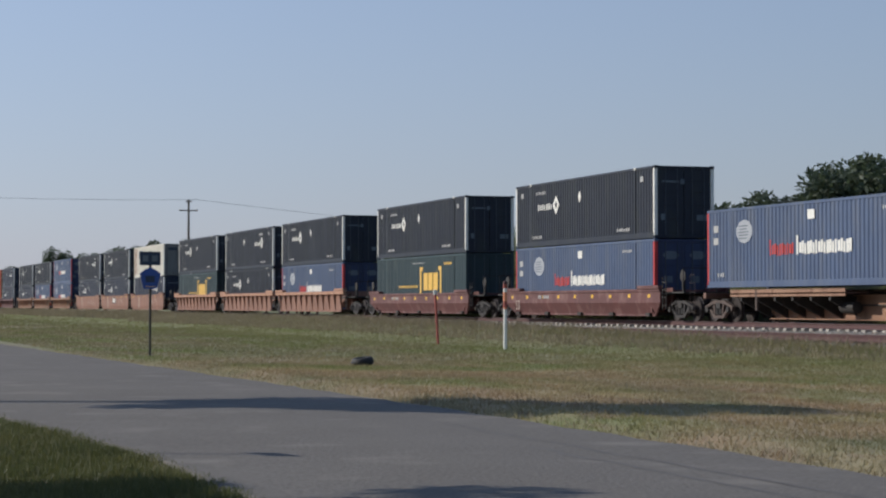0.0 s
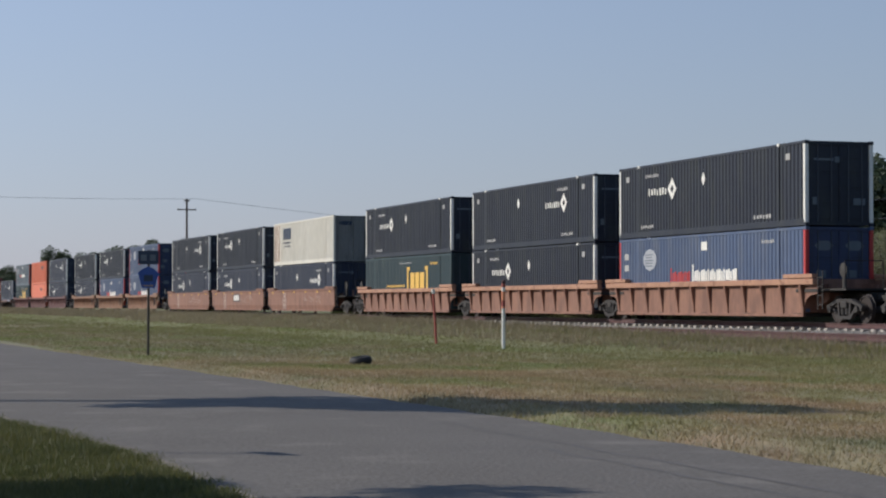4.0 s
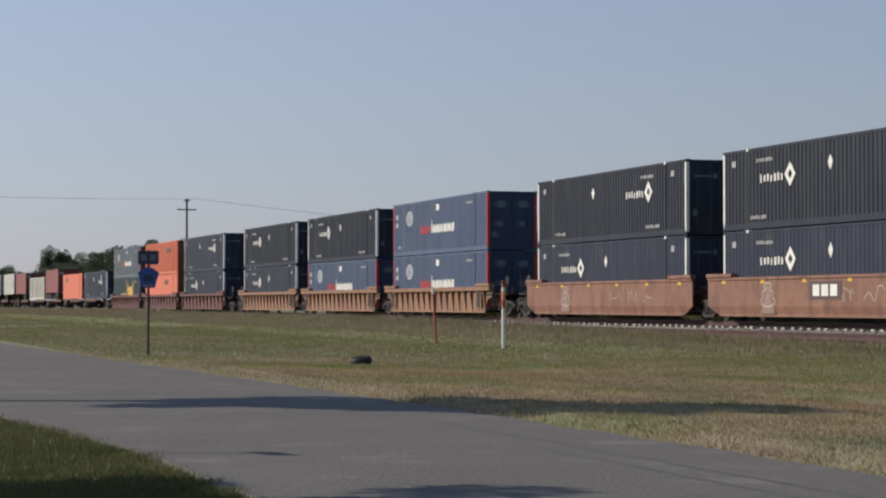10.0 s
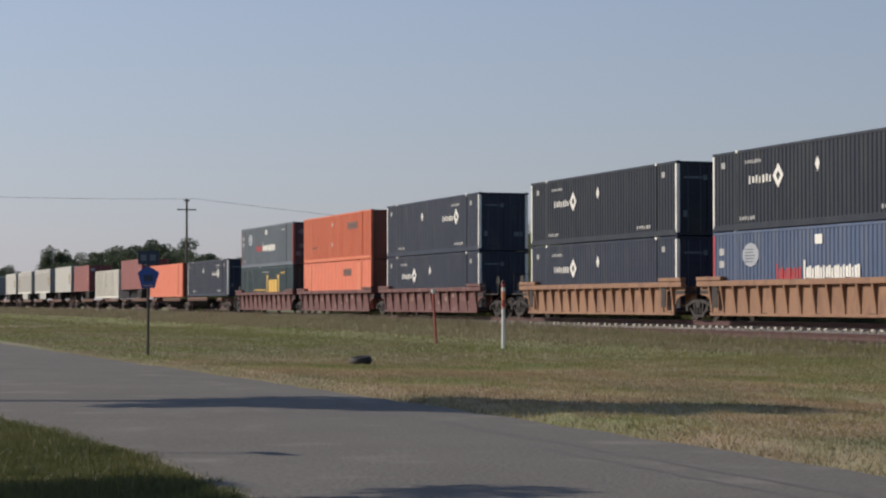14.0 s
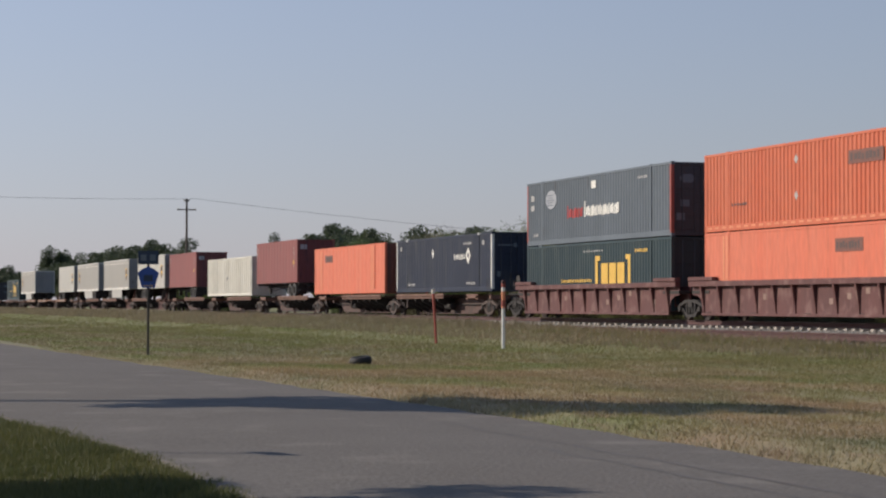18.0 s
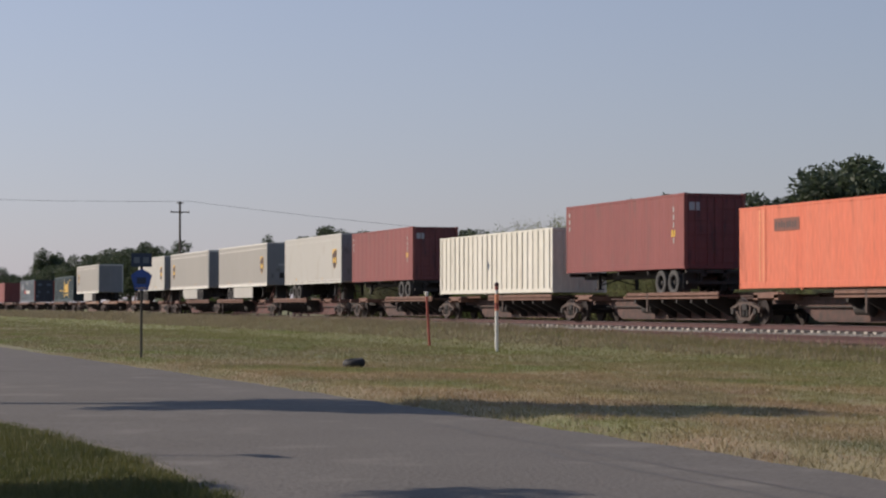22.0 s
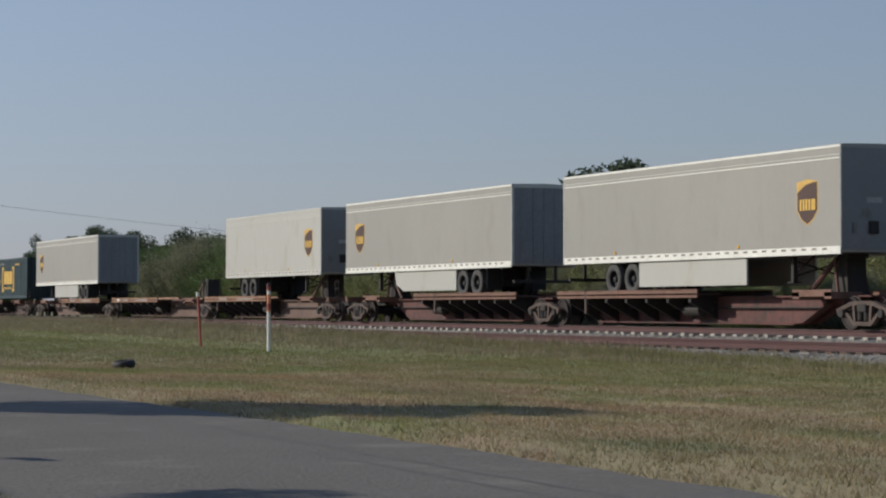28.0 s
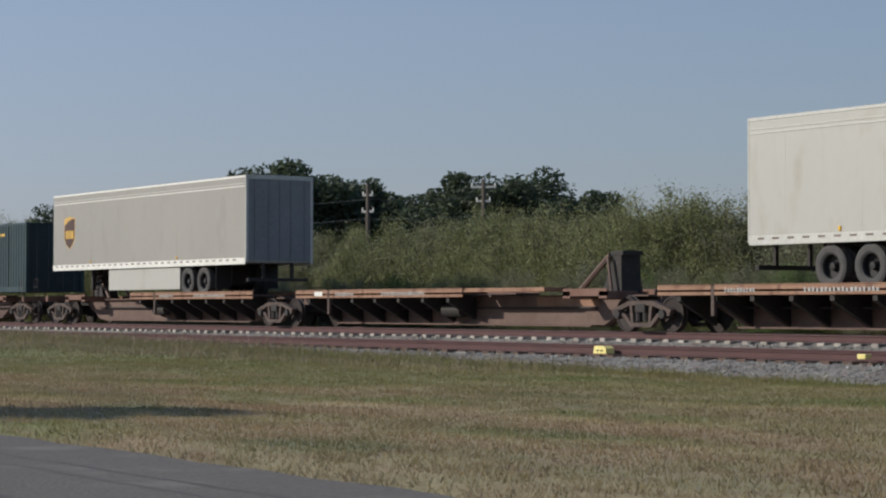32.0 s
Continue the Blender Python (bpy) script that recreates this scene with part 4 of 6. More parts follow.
        part("draft_sill", boxes((min(x - way * 0.2, x + way * 1.7), max(x - way * 0.2, x + way * 1.7), -0.3, 0.3, 0.68, 1.02), bevel=0.02), M["steel"], thing)
        part("end_deck", boxes((min(x, x + way * 1.75), max(x, x + way * 1.75), -1.25, 1.25, 1.08, 1.14)), M["steel"], thing)
        coupler(thing, x + way * 1.7, way)
        ladder(thing, x + way * 0.35, -1.42, 0.45, 1.75, M["steel"])
        part("hand_rail", rod((x + way * 1.6, -1.2, 1.14), (x + way * 1.6, -1.2, 2.05), 0.02, 6, bm=rod((x + way * 1.6, -1.2, 2.05), (x + way * 1.6, 0.2, 2.05), 0.02, 6, bm=rod((x + way * 1.6, 0.2, 2.05), (x + way * 1.6, 0.2, 1.14), 0.02, 6))), M["steel"], thing)
        part("brake_wheel", lathe([(-0.02, 0.05), (0, 0.24), (0.03, 0.24), (0.05, 0.05)], (x + way * 1.1, -1.0, 1.75), 14), M["steel"], thing)
        part("brake_stand", boxes((x + way * 1.1 - 0.05, x + way * 1.1 + 0.05, -1.0, -0.9, 1.14, 1.95)), M["steel"], thing)
    for x in trucks:
        add_truck(thing, x, SHADED_BOGIE)
    return thing


def spine_unit(far, near, label, deck_far, trucks, ends, paint="spine", edge="deck_brown", hitch=True, marks=False, plank=False, offset=1.6, reach=8.6):
    """One unit of a spine car: a deep centre sill between its trucks, a wheel deck at one end and a hitch at the other."""
    thing = tagged(new("spine_car"), label, "freight car", "cars of the train")
    mat, ed = M[paint], M[edge]
    d0, d1 = (far + offset, far + offset + reach) if deck_far else (near - offset - reach, near - offset)
    f1, f2, n1, n2 = (1.6, 2.9, 1.6, 2.9) if marks else (1.6, 2.9, 3.0, 4.2) if deck_far else (3.0, 4.2, 1.6, 2.9)
    slim = 1.2 if marks else 2.7  # from the joint to the nose of the broad box
    out = [(far + 0.3, 0.72), (far + f1, 0.72), (far + f2, 0.16), (near - n2, 0.16), (near - n1, 0.72), (near - 0.3, 0.72), (near - 0.3, 0.92), (far + 0.3, 0.92)]
    part("centre_sill", plate(out, -0.14, 0.14), mat, thing)
    # broad sill box between deck and hitch end; thin under the deck to deepen shade
    nose, tail, way = (near, d1 - 1.2, -1) if deck_far else (far, d0 + 1.2, 1)
    for s in (-1, 1):
        a, b = sorted((s * 0.143, s * 0.36))
        part("sill_box", plate([(nose + way * slim, 0.915), (nose + way * slim, 0.72), (nose + way * (slim + 1.2), 0.165), (tail + way * 0.7, 0.165), (tail, 0.915)], a, b), mat, thing)
    part("sill_flange", boxes((far + 0.4, near - 0.4, -0.5, 0.5, 0.92, 0.96), (far + f2, near - n2, -0.42, 0.42, 0.12, 0.16)), mat, thing)
    for s in (-1, 1):
        a, b = sorted((s * 0.50, s * 1.37))
        for x0, x1 in ((d0, d0 + 2.0), (d0 + 2.12, d1)):
            plat = part("wheel_deck", boxes((x0, x1, a, b, 1.00, 1.06), bevel=0.006), M["spine"], thing)
            part("deck_edge", boxes((x0, x1, s * 1.37 - 0.05 * (s > 0), s * 1.37 + 0.05 * (s < 0), 0.92, 1.15), (x0, x1, s * 1.37 - 0.09 * (s > 0), s * 1.37 + 0.09 * (s < 0), 1.155, 1.18), bevel=0.008), ed, plat)
        for x in np.arange(d0 + 0.7, d1 - 0.2, 1.32):
            tri = bmesh.new()
            y0, y1 = s * 0.145, s * 1.32
            v = [tri.verts.new(p) for p in ((x, y0, 0.17), (x, y1, 0.78), (x, y1, 1.0), (x, y0, 1.0), (x + 0.14, y0, 0.17), (x + 0.14, y1, 0.78), (x + 0.14, y1, 1.0), (x + 0.14, y0, 1.0))]
            for f in ((0, 1, 2, 3), (7, 6, 5, 4), (0, 4, 5, 1), (1, 5, 6, 2), (2, 6, 7, 3), (3, 7, 4, 0)):
                tri.faces.new([v[i] for i in f])
            bmesh.ops.recalc_face_normals(tri, faces=tri.faces)
            part("bracket", tri, M["steel"], thing)
        part("brake_pipe", rod((far + 2.6, s * 0.46, 0.62), (near - 2.6, s * 0.46, 0.62), 0.03, 6), M["steel"], thing)
        part("step_post", boxes((d0 + 2.0, d0 + 2.12, s * 1.37 - 0.09 * (s > 0), s * 1.37 + 0.09 * (s < 0), 0.42, 1.15), bevel=0.01), M["cast"], thing)
    # lifting pads that carry a box at the other end
    p0, p1 = (near - 3.0, near - 1.1) if deck_far else (far + 1.1, far + 3.0)
    for s in (-1, 1):
        a, b = sorted((s * 0.28, s * 1.30))
        part("end_arm", boxes((p0, p0 + 0.35, a, b, 0.86, 1.06), (p1 - 0.35, p1, a, b, 0.86, 1.06), (p0, p1, s * 1.30 - 0.05 * (s > 0), s * 1.30 + 0.05 * (s < 0), 0.92, 1.12), bevel=0.012), M["deck_brown"], thing)
    part("air_tank", lathe([(-0.5, 0.02), (-0.46, 0.2), (0.46, 0.2), (0.5, 0.02)], (0, 0, 0), 14), M["steel"], thing).matrix_basis = pose((d0 + d1) / 2 + (3.4 if deck_far else -3.4), -0.70, 0.55, 0, 0, 90)
    if hitch:
        hx = near - 2.1 if deck_far else far + 2.1
        way = 1 if deck_far else -1
        for s in (-1, 1):
            part("hitch_strut", rod((hx - way * 1.35, s * 0.46, 0.98), (hx - way * 0.05, s * 0.36, 2.00), 0.075, 6), mat, thing)
            part("hitch_post", rod((hx + way * 0.2, s * 0.5, 0.98), (hx - way * 0.02, s * 0.46, 1.94), 0.05, 6), mat, thing)
        hm = bmesh.new()
        box(hm, hx - 0.05, hx + 0.45 if way > 0 else hx + 0.05, -0.34, 0.34, 2.00, 2.12) if way > 0 else box(hm, hx - 0.45, hx + 0.05, -0.42, 0.42, 2.00, 2.12)
        h = part("hitch", hm, M["steel"], thing, "dark steel trailer hitch standing up")
        part("hitch_leg", plate([(hx - 0.45, 1.0), (hx + 0.38, 1.0), (hx + 0.36, 2.05), (hx + 0.02, 2.05)] if way > 0 else [(hx - 0.38, 1.0), (hx + 0.45, 1.0), (hx - 0.02, 2.05), (hx - 0.36, 2.05)], -0.32, 0.32), M["steel"], h)
    if marks:
        for x0, x1, k in ((d0 + 2.5, d0 + 3.6, 5), (d0 + 5.2, d0 + 7.6, 9)):
            tagged(part("number_bar", boxes(*[(a, b, -1.376, -1.370, c, d) for a, b, c, d in letters(x0, x1, 0.985, 1.09, k * 2, 0.0, 0.55)]), M["pale"], thing), kind="stuff")
    if plank:
        part("deck_plank", boxes((d1 + 0.05, d1 + 3.8, -1.30, -0.5, 1.06, 1.17), bevel=0.008), M["deck"], thing, "tan deck plank")
        part("sill_stripe", boxes((d1 + 2.2, d1 + 5.0, -0.368, -0.36, 0.66, 0.92)), M["deck"], thing, "faded yellow stripe on the sill")
        part("notice", boxes((d0 + 1.2, d0 + 1.7, -1.376, -1.37, 0.98, 1.12)), M["white"], thing)
    for way in ends:
        x = near if way > 0 else far
        part("draft_sill", boxes((min(x - way * 1.2, x + way * 1.2), max(x - way * 1.2, x + way * 1.2), -0.3, 0.3, 0.70, 1.02), bevel=0.02), M["steel"], thing)
        coupler(thing, x + way * 1.2, way)
        part("end_sill", boxes((x + way * 0.75 - 0.12, x + way * 0.75 + 0.12, -1.3, 1.3, 0.86, 1.08), bevel=0.02), M["deck_brown"], thing)
        rungs = bmesh.new()
        lx = x + (0.75 if way > 0 else -1.7)
        for q in (-0.22, 0.22):
            rod((lx + q, -1.36, 0.32), (lx + q, -1.36, 1.78), 0.009, 6, bm=rungs)
        for z in (0.36, 0.72, 1.12, 1.45, 1.77):
            rod((lx - 0.22, -1.36, z), (lx + 0.22, -1.36, z), 0.008, 6, bm=rungs)
        part("ladder", rungs, M["cast"], thing, "thin grab-iron ladder")
        part("air_hose", rod((x + way * 1.5, -0.35, 0.75), (x + way * 2.0, -0.25, 0.32), 0.025, 6), M["tyre"], thing)
    for x in trucks:
        add_truck(thing, x, BOGIE)
    return thing


def road_wheel(parent, x, y, r=0.49):
    ty = part("tyre", lathe([(0.10, r - 0.21), (-0.10, r - 0.21), (-0.135, r - 0.16), (-0.14, r - 0.06), (-0.11, r), (0.11, r), (0.14, r - 0.06), (0.135, r - 0.16), (0.10, r - 0.21)], (x, y, r), 24, capped=False), M["tyre"], parent)
    part("rim", lathe([(-0.10, r - 0.20), (0.05, r - 0.22), (0.07, 0.12), (-0.07, 0.085), (-0.08, 0.005)], (x, y, r), 18, capped=False), M["rim"], ty)


def running_gear(thing, xs, zf):
    """Tandem axles with dual tyres, under a floor at zf."""
    for x in xs:
        for s in (-1, 1):
            road_wheel(thing, x, s * 1.08)
            road_wheel(thing, x, s * 0.75)
        part("axle", rod((x, -1.0, 0.49), (x, 1.0, 0.49), 0.07, 8), M["steel"], thing)
    a, b = min(xs) - 0.9, max(xs) + 0.9
    part("suspension", boxes((a + 0.3, b - 0.3, -0.42, 0.42, 0.34, zf - 0.02), bevel=0.04), M["steel"], thing)
    for s in (-1, 1):
        part("mud_flap", boxes((b + 0.05, b + 0.07, s * 0.92 - 0.3, s * 0.92 + 0.3, 0.22, zf)), M["rim"], thing)
    part("bogie_frame", boxes((a, b, -0.55, -0.42, 0.62, zf), (a, b, 0.42, 0.55, 0.62, zf), bevel=0.01), M["steel"], thing)


def landing_gear(thing, x, zf):
    for s in (-1, 1):
        leg = part("landing_leg", boxes((x - 0.07, x + 0.07, s * 0.85 - 0.07, s * 0.85 + 0.07, 0.30, zf), bevel=0.008), M["steel"], thing)
        part("foot", boxes((x - 0.16, x + 0.16, s * 0.85 - 0.14, s * 0.85 + 0.14, 0.26, 0.30)), M["steel"], leg)
    part("leg_brace", rod((x, -0.85, 0.45), (x, 0.85, 0.9), 0.03, 6, bm=rod((x, 0.85, 0.45), (x, -0.85, 0.9), 0.03, 6, bm=rod((x, -0.85, 0.5), (x + 0.6, -0.5, zf), 0.03, 6, bm=rod((x, 0.85, 0.5), (x + 0.6, 0.5, zf), 0.03, 6)))), M["steel"], thing)


def highway_trailer(length, label, wheels_far, skirt, paint="trailer", band=True, skirt_slope=0, set_in=3.9):
    """A box trailer standing on its wheels at z = 0, far end at x = 0."""
    L, zf, zt = length, 1.08, 4.03
    thing = tagged(new("box_trailer"), label, "trailer", "trailers on the train")
    mat = M[paint]
    w = 1.29
    sides = [(-w, zf), (w, zf), (w, zt - 0.05), (w - 0.06, zt), (0, zt + 0.03), (-w + 0.06, zt), (-w, zt - 0.05)]
    bm = bmesh.new()
    nseg = 14
    rings = [[bm.verts.new((L * i / nseg, y, z)) for y, z in sides] for i in range(nseg + 1)]
    k = len(sides)
    for i in range(nseg):
        for j in range(k):
            bm.faces.new((rings[i][j], rings[i][(j + 1) % k], rings[i + 1][(j + 1) % k], rings[i + 1][j]))
    bm.faces.new(rings[0])
    bm.faces.new(rings[-1][::-1])
    bmesh.ops.recalc_face_normals(bm, faces=bm.faces)
    part("body", bm, mat, thing)
    # skin seams and rails
    rail_ = "white" if paint == "trailer" else "trailer_rail"
    tagged(part("panel_seam", boxes(*[(x, x + 0.012, -w - 0.0015, -w + 0.002, zf + 0.26, zt - 0.42) for x in np.arange(1.22, L - 0.5, 1.22)]), mat, thing), kind="stuff")
    for s in (-1, 1):
        part("bottom_rail", boxes((0, L, s * w - 0.03 * (s > 0) - 0.02 * (s < 0), s * w + 0.03 * (s < 0) + 0.02 * (s > 0), zf - 0.06, zf + 0.16), bevel=0.008), M[rail_], thing, "pale bottom rail")
        part("top_rail", boxes((0, L, s * w - 0.03 * (s > 0) - 0.012 * (s < 0), s * w + 0.03 * (s < 0) + 0.012 * (s > 0), zt - 0.09, zt - 0.02), bevel=0.006), M[rail_], thing)
        if band:
            part("side_band", boxes((0.05, L - 0.05, s * w - 0.012, s * w + 0.012, zt - 0.40, zt - 0.365)), M[rail_], thing, "pale band below the roof")
            part("side_band", boxes((0.05, L - 0.05, s * w - 0.012, s * w + 0.012, zt - 0.30, zt - 0.275)), M["trailer_rail"], thing)
    tagged(part("reflector_tape", boxes(*[(x, x + 0.22, -w - 0.026, -w - 0.018, zf + 0.07, zf + 0.12) for x in np.arange(0.3, L - 0.4, 0.5)]), M["tape"], thing, "dull dark reflective tape"), kind="stuff")
    tagged(part("roof_bow", boxes(*[(x, x + 0.06, -w + 0.1, w - 0.1, zt - 0.01, zt + 0.02) for x in np.arange(0.6, L, 0.61)]), mat, thing), kind="stuff")
    rear, front, way = (0.0, L, 1) if wheels_far else (L, 0.0, -1)
    # front bulkhead and rear doors
    fx = front + way * 0.01
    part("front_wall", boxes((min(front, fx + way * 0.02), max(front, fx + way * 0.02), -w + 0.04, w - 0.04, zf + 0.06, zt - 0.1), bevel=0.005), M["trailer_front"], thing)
    part("front_fitting", boxes((min(front + way * 0.02, front + way * 0.10), max(front + way * 0.02, front + way * 0.10), -0.4, -0.1, zf + 0.5, zf + 0.85), bevel=0.01), M["steel"], thing)
    part("front_notice", boxes((min(front + way * 0.03, front + way * 0.04), max(front + way * 0.03, front + way * 0.04), -0.45, 0.05, zf + 1.35, zf + 1.5)), M["pale"], thing)
    part("front_hatch", boxes((min(front + way * 0.03, front + way * 0.05), max(front + way * 0.03, front + way * 0.05), -0.95, -0.78, zf + 0.5, zf + 0.8), bevel=0.006), M["grey_end"], thing)
    for s in (-1, 1):
        part("corner_radius", rod((front - way * 0.02, s * (w - 0.03), zf + 0.05), (front - way * 0.02, s * (w - 0.03), zt - 0.06), 0.04, 8), M["galv"], thing)
    for x in (L * 0.22, L * 0.68):
        part("side_lamp", boxes((x, x + 0.09, -w - 0.03, -w, zf + 0.2, zf + 0.31), bevel=0.01), M["yellow"], thing, "amber marker")
    for s in (-1, 1):
        a, b = sorted((s * 0.015, s * 1.2))
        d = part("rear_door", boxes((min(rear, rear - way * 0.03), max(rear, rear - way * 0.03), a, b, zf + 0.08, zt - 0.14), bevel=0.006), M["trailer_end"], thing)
        for q in (0.35, 0.8):
            y = s * (0.015 + 1.18 * q)
            part("locking_bar", rod((rear - way * 0.055, y, zf + 0.05), (rear - way * 0.055, y, zt - 0.12), 0.010, 6), M["trailer_end"], d)
    part("rear_frame", boxes((min(rear, rear - way * 0.05), max(rear, rear - way * 0.05), -w - 0.01, -w + 0.09, zf, zt), (min(rear, rear - way * 0.05), max(rear, rear - way * 0.05), w - 0.09, w + 0.01, zf, zt), (min(rear, rear - way * 0.05), max(rear, rear - way * 0.05), -w + 0.09, w - 0.09, zt - 0.14, zt), bevel=0.006), M["trailer_rail"], thing)
    part("rear_bumper", boxes((rear + way * 0.1 - 0.06, rear + way * 0.1 + 0.06, -1.15, 1.15, 0.45, 0.56), (rear + way * 0.1 - 0.04, rear + way * 0.1 + 0.04, -0.6, -0.5, 0.5, zf), (rear + way * 0.1 - 0.04, rear + way * 0.1 + 0.04, 0.5, 0.6, 0.5, zf)), M["steel"], thing)
    wx = set_in if wheels_far else L - set_in
    running_gear(thing, (wx - 0.62, wx + 0.62), zf)
    gx = front - way * 2.9
    landing_gear(thing, gx, zf)
    if skirt:
        x0, x1 = wx + way * 1.15, wx + way * (1.15 + skirt)
        lo, hi = min(x0, x1), max(x0, x1)
        pts = [(lo, 0.22), (hi, 0.22), (hi, zf - 0.04), (lo, zf - 0.04)]
        if skirt_slope:
            pts = [(lo + 0.9, 0.22), (hi, 0.22), (hi, zf - 0.04), (lo, zf - 0.04), (lo + 0.15, 0.5)] if not wheels_far else [(lo, 0.22), (hi - 0.9, 0.22), (hi - 0.15, 0.5), (hi, zf - 0.04), (lo, zf - 0.04)]
        for s in (-1, 1):
            part("side_box", plate(pts, s * 1.2 - 0.03, s * 1.2 + 0.03), M["trailer_white"], thing, "pale skirt panel under the floor")
    # plain shield where the carrier's badge sits
    sx = front - way * 1.58
    for name, pts, m_, y in (("shield", [(-0.52, 3.4), (-0.52, 2.35), (-0.3, 2.0), (0, 1.78), (0.3, 2.0), (0.52, 2.35), (0.52, 3.4), (0, 3.5)], "shield_gold", -w - 0.004), ("shield_field", [(-0.48, 3.02), (-0.48, 2.37), (-0.28, 2.04), (0, 1.83), (0.28, 2.04), (0.48, 2.37), (0.48, 3.38), (0.2, 3.36), (-0.12, 3.27)], "brown", -w - 0.009)):
        pts = [(sx + a, 1.84 + (b - 1.78) * 0.755) for a, b in pts]
        part(name, plate(pts, y, y + 0.004), M[m_], thing)
    tagged(part("shield_bar", boxes(*[(sx + a, sx + a + 0.085, -w - 0.014, -w - 0.009, 2.27, 2.58) for a in (-0.36, -0.22, -0.08, 0.06, 0.2, 0.3)]), M["gold"], thing), kind="stuff")
    return thing


def chassis(length, label):
    """A bare container chassis, wheels at the near end, legs at the far end; the container sits on it at z = 1.0."""
    L = length
    thing = tagged(new("container_chassis"), label, "trailer chassis", "trailers on the train")
    for s in (-1, 1):
        part("main_beam", boxes((0.1, L, s * 0.42 - 0.07, s * 0.42 + 0.07, 0.70, 0.98), bevel=0.01), M["steel"], thing)
    for x in (0.1, 2.5, 5.5, 8.5, L - 0.12):
        part("cross_member", boxes((x, x + 0.12, -1.2, 1.2, 0.84, 0.98)), M["steel"], thing)
    running_gear(thing, (L - 2.4, L - 1.2), 0.85)
    landing_gear(thing, 2.7, 0.9)
    part("rear_bumper", boxes((L - 0.12, L, -1.15, 1.15, 0.42, 0.54), (L - 0.1, L - 0.02, -0.6, -0.5, 0.5, 0.85), (L - 0.1, L - 0.02, 0.5, 0.6, 0.5, 0.85)), M["steel"], thing)
    return thing


LIV = {
    "slate": dict(paint="slate", trim="white", style="far_mark", label="dark slate container with a white diamond mark and white corner posts"),
    "slate_r": dict(paint="slate", trim="white", style="near_mark", label="dark slate container with its white mark near the doors"),
    "navy": dict(paint="navy", trim="white", style="far_mark", label="navy container with a white diamond mark and white corner posts"),
    "navy_r": dict(paint="navy", trim="white", style="near_mark", label="navy container with its white mark near the doors"),
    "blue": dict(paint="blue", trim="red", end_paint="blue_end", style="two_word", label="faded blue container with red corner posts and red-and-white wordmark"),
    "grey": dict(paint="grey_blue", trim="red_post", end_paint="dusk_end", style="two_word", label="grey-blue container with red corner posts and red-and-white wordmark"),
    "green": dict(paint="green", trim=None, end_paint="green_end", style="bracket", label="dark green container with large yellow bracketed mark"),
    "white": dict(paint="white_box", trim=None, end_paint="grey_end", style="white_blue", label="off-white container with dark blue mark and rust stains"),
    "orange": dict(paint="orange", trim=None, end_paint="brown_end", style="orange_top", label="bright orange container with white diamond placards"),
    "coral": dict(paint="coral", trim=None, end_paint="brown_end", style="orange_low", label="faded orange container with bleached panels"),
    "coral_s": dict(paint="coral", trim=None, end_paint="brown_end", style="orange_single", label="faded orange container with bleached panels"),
    "cream": dict(paint="cream", trim=None, style="cream_rib", label="cream container with bold vertical ribs"),
    "plain_red": dict(paint="red_box", trim=None, style="", label="plain red-brown container on a spine car"),
}
FLOOR = 0.36  # a container's floor in a well, above the rail

# stacks in well cars: far end of the containers, lower, upper
STACKS = (
    (-91.55, "blue", "slate"), (-115.2, "green", "slate"), (-139.1, "blue", "slate"), (-158.0, "slate", "slate_r"), (-177.6, "green", "slate"),
    (-201.25, "navy_r", "white"), (-220.85, "navy", "slate"), (-240.25, "navy", "slate_r"), (-263.45, "blue", "blue"), (-283.1, "blue", "slate"),
    (-302.5, "navy", "slate"), (-326.1, "navy", "navy_r"), (-345.6, "coral", "orange"), (-364.8, "green", "grey"))
for far, low, up in STACKS:
    rolls(container(16.15, **LIV[low]), far, RAIL + FLOOR)
    rolls(container(16.15, **LIV[up]), far, RAIL + FLOOR + 2.912)

# well cars: middle, half length of the side sills, finish, ribs, trucks, coupler ends
WELLS = (
    (-83.48, "well_maroon", False, "single", None, "smooth maroon well car"), (-107.1, "well_maroon", False, "single", None, "smooth maroon well car with yellow reflectors"),
    (-131.0, "well_orange", True, "near", "chord", "weathered orange ribbed well car"), (-149.95, "well_orange", True, "mid", "chord", "weathered orange ribbed well car"), (-169.55, "well_orange", True, "far", "chord", "weathered orange ribbed well car"),
    (-193.2, "well_orange", False, "near", None, "smooth rust-orange well car with scrawls"), (-212.8, "well_orange", False, "mid", None, "smooth rust-orange well car with scrawls and a plate"), (-232.2, "well_orange", False, "far", None, "smooth rust-orange well car with scrawls"),
    (-255.4, "well_tan", True, "near", "well_tan", "tan-orange ribbed well car"), (-275.05, "well_tan", True, "mid", "well_tan", "tan-orange ribbed well car"), (-294.45, "well_tan", True, "far", "well_tan", "tan-orange ribbed well car"),
    (-318.05, "well_maroon", True, "near", "well_maroon", "maroon ribbed well car"), (-337.55, "well_maroon", True, "mid", "well_maroon", "maroon ribbed well car"), (-356.75, "well_maroon", True, "far", "well_maroon", "maroon ribbed well car"))
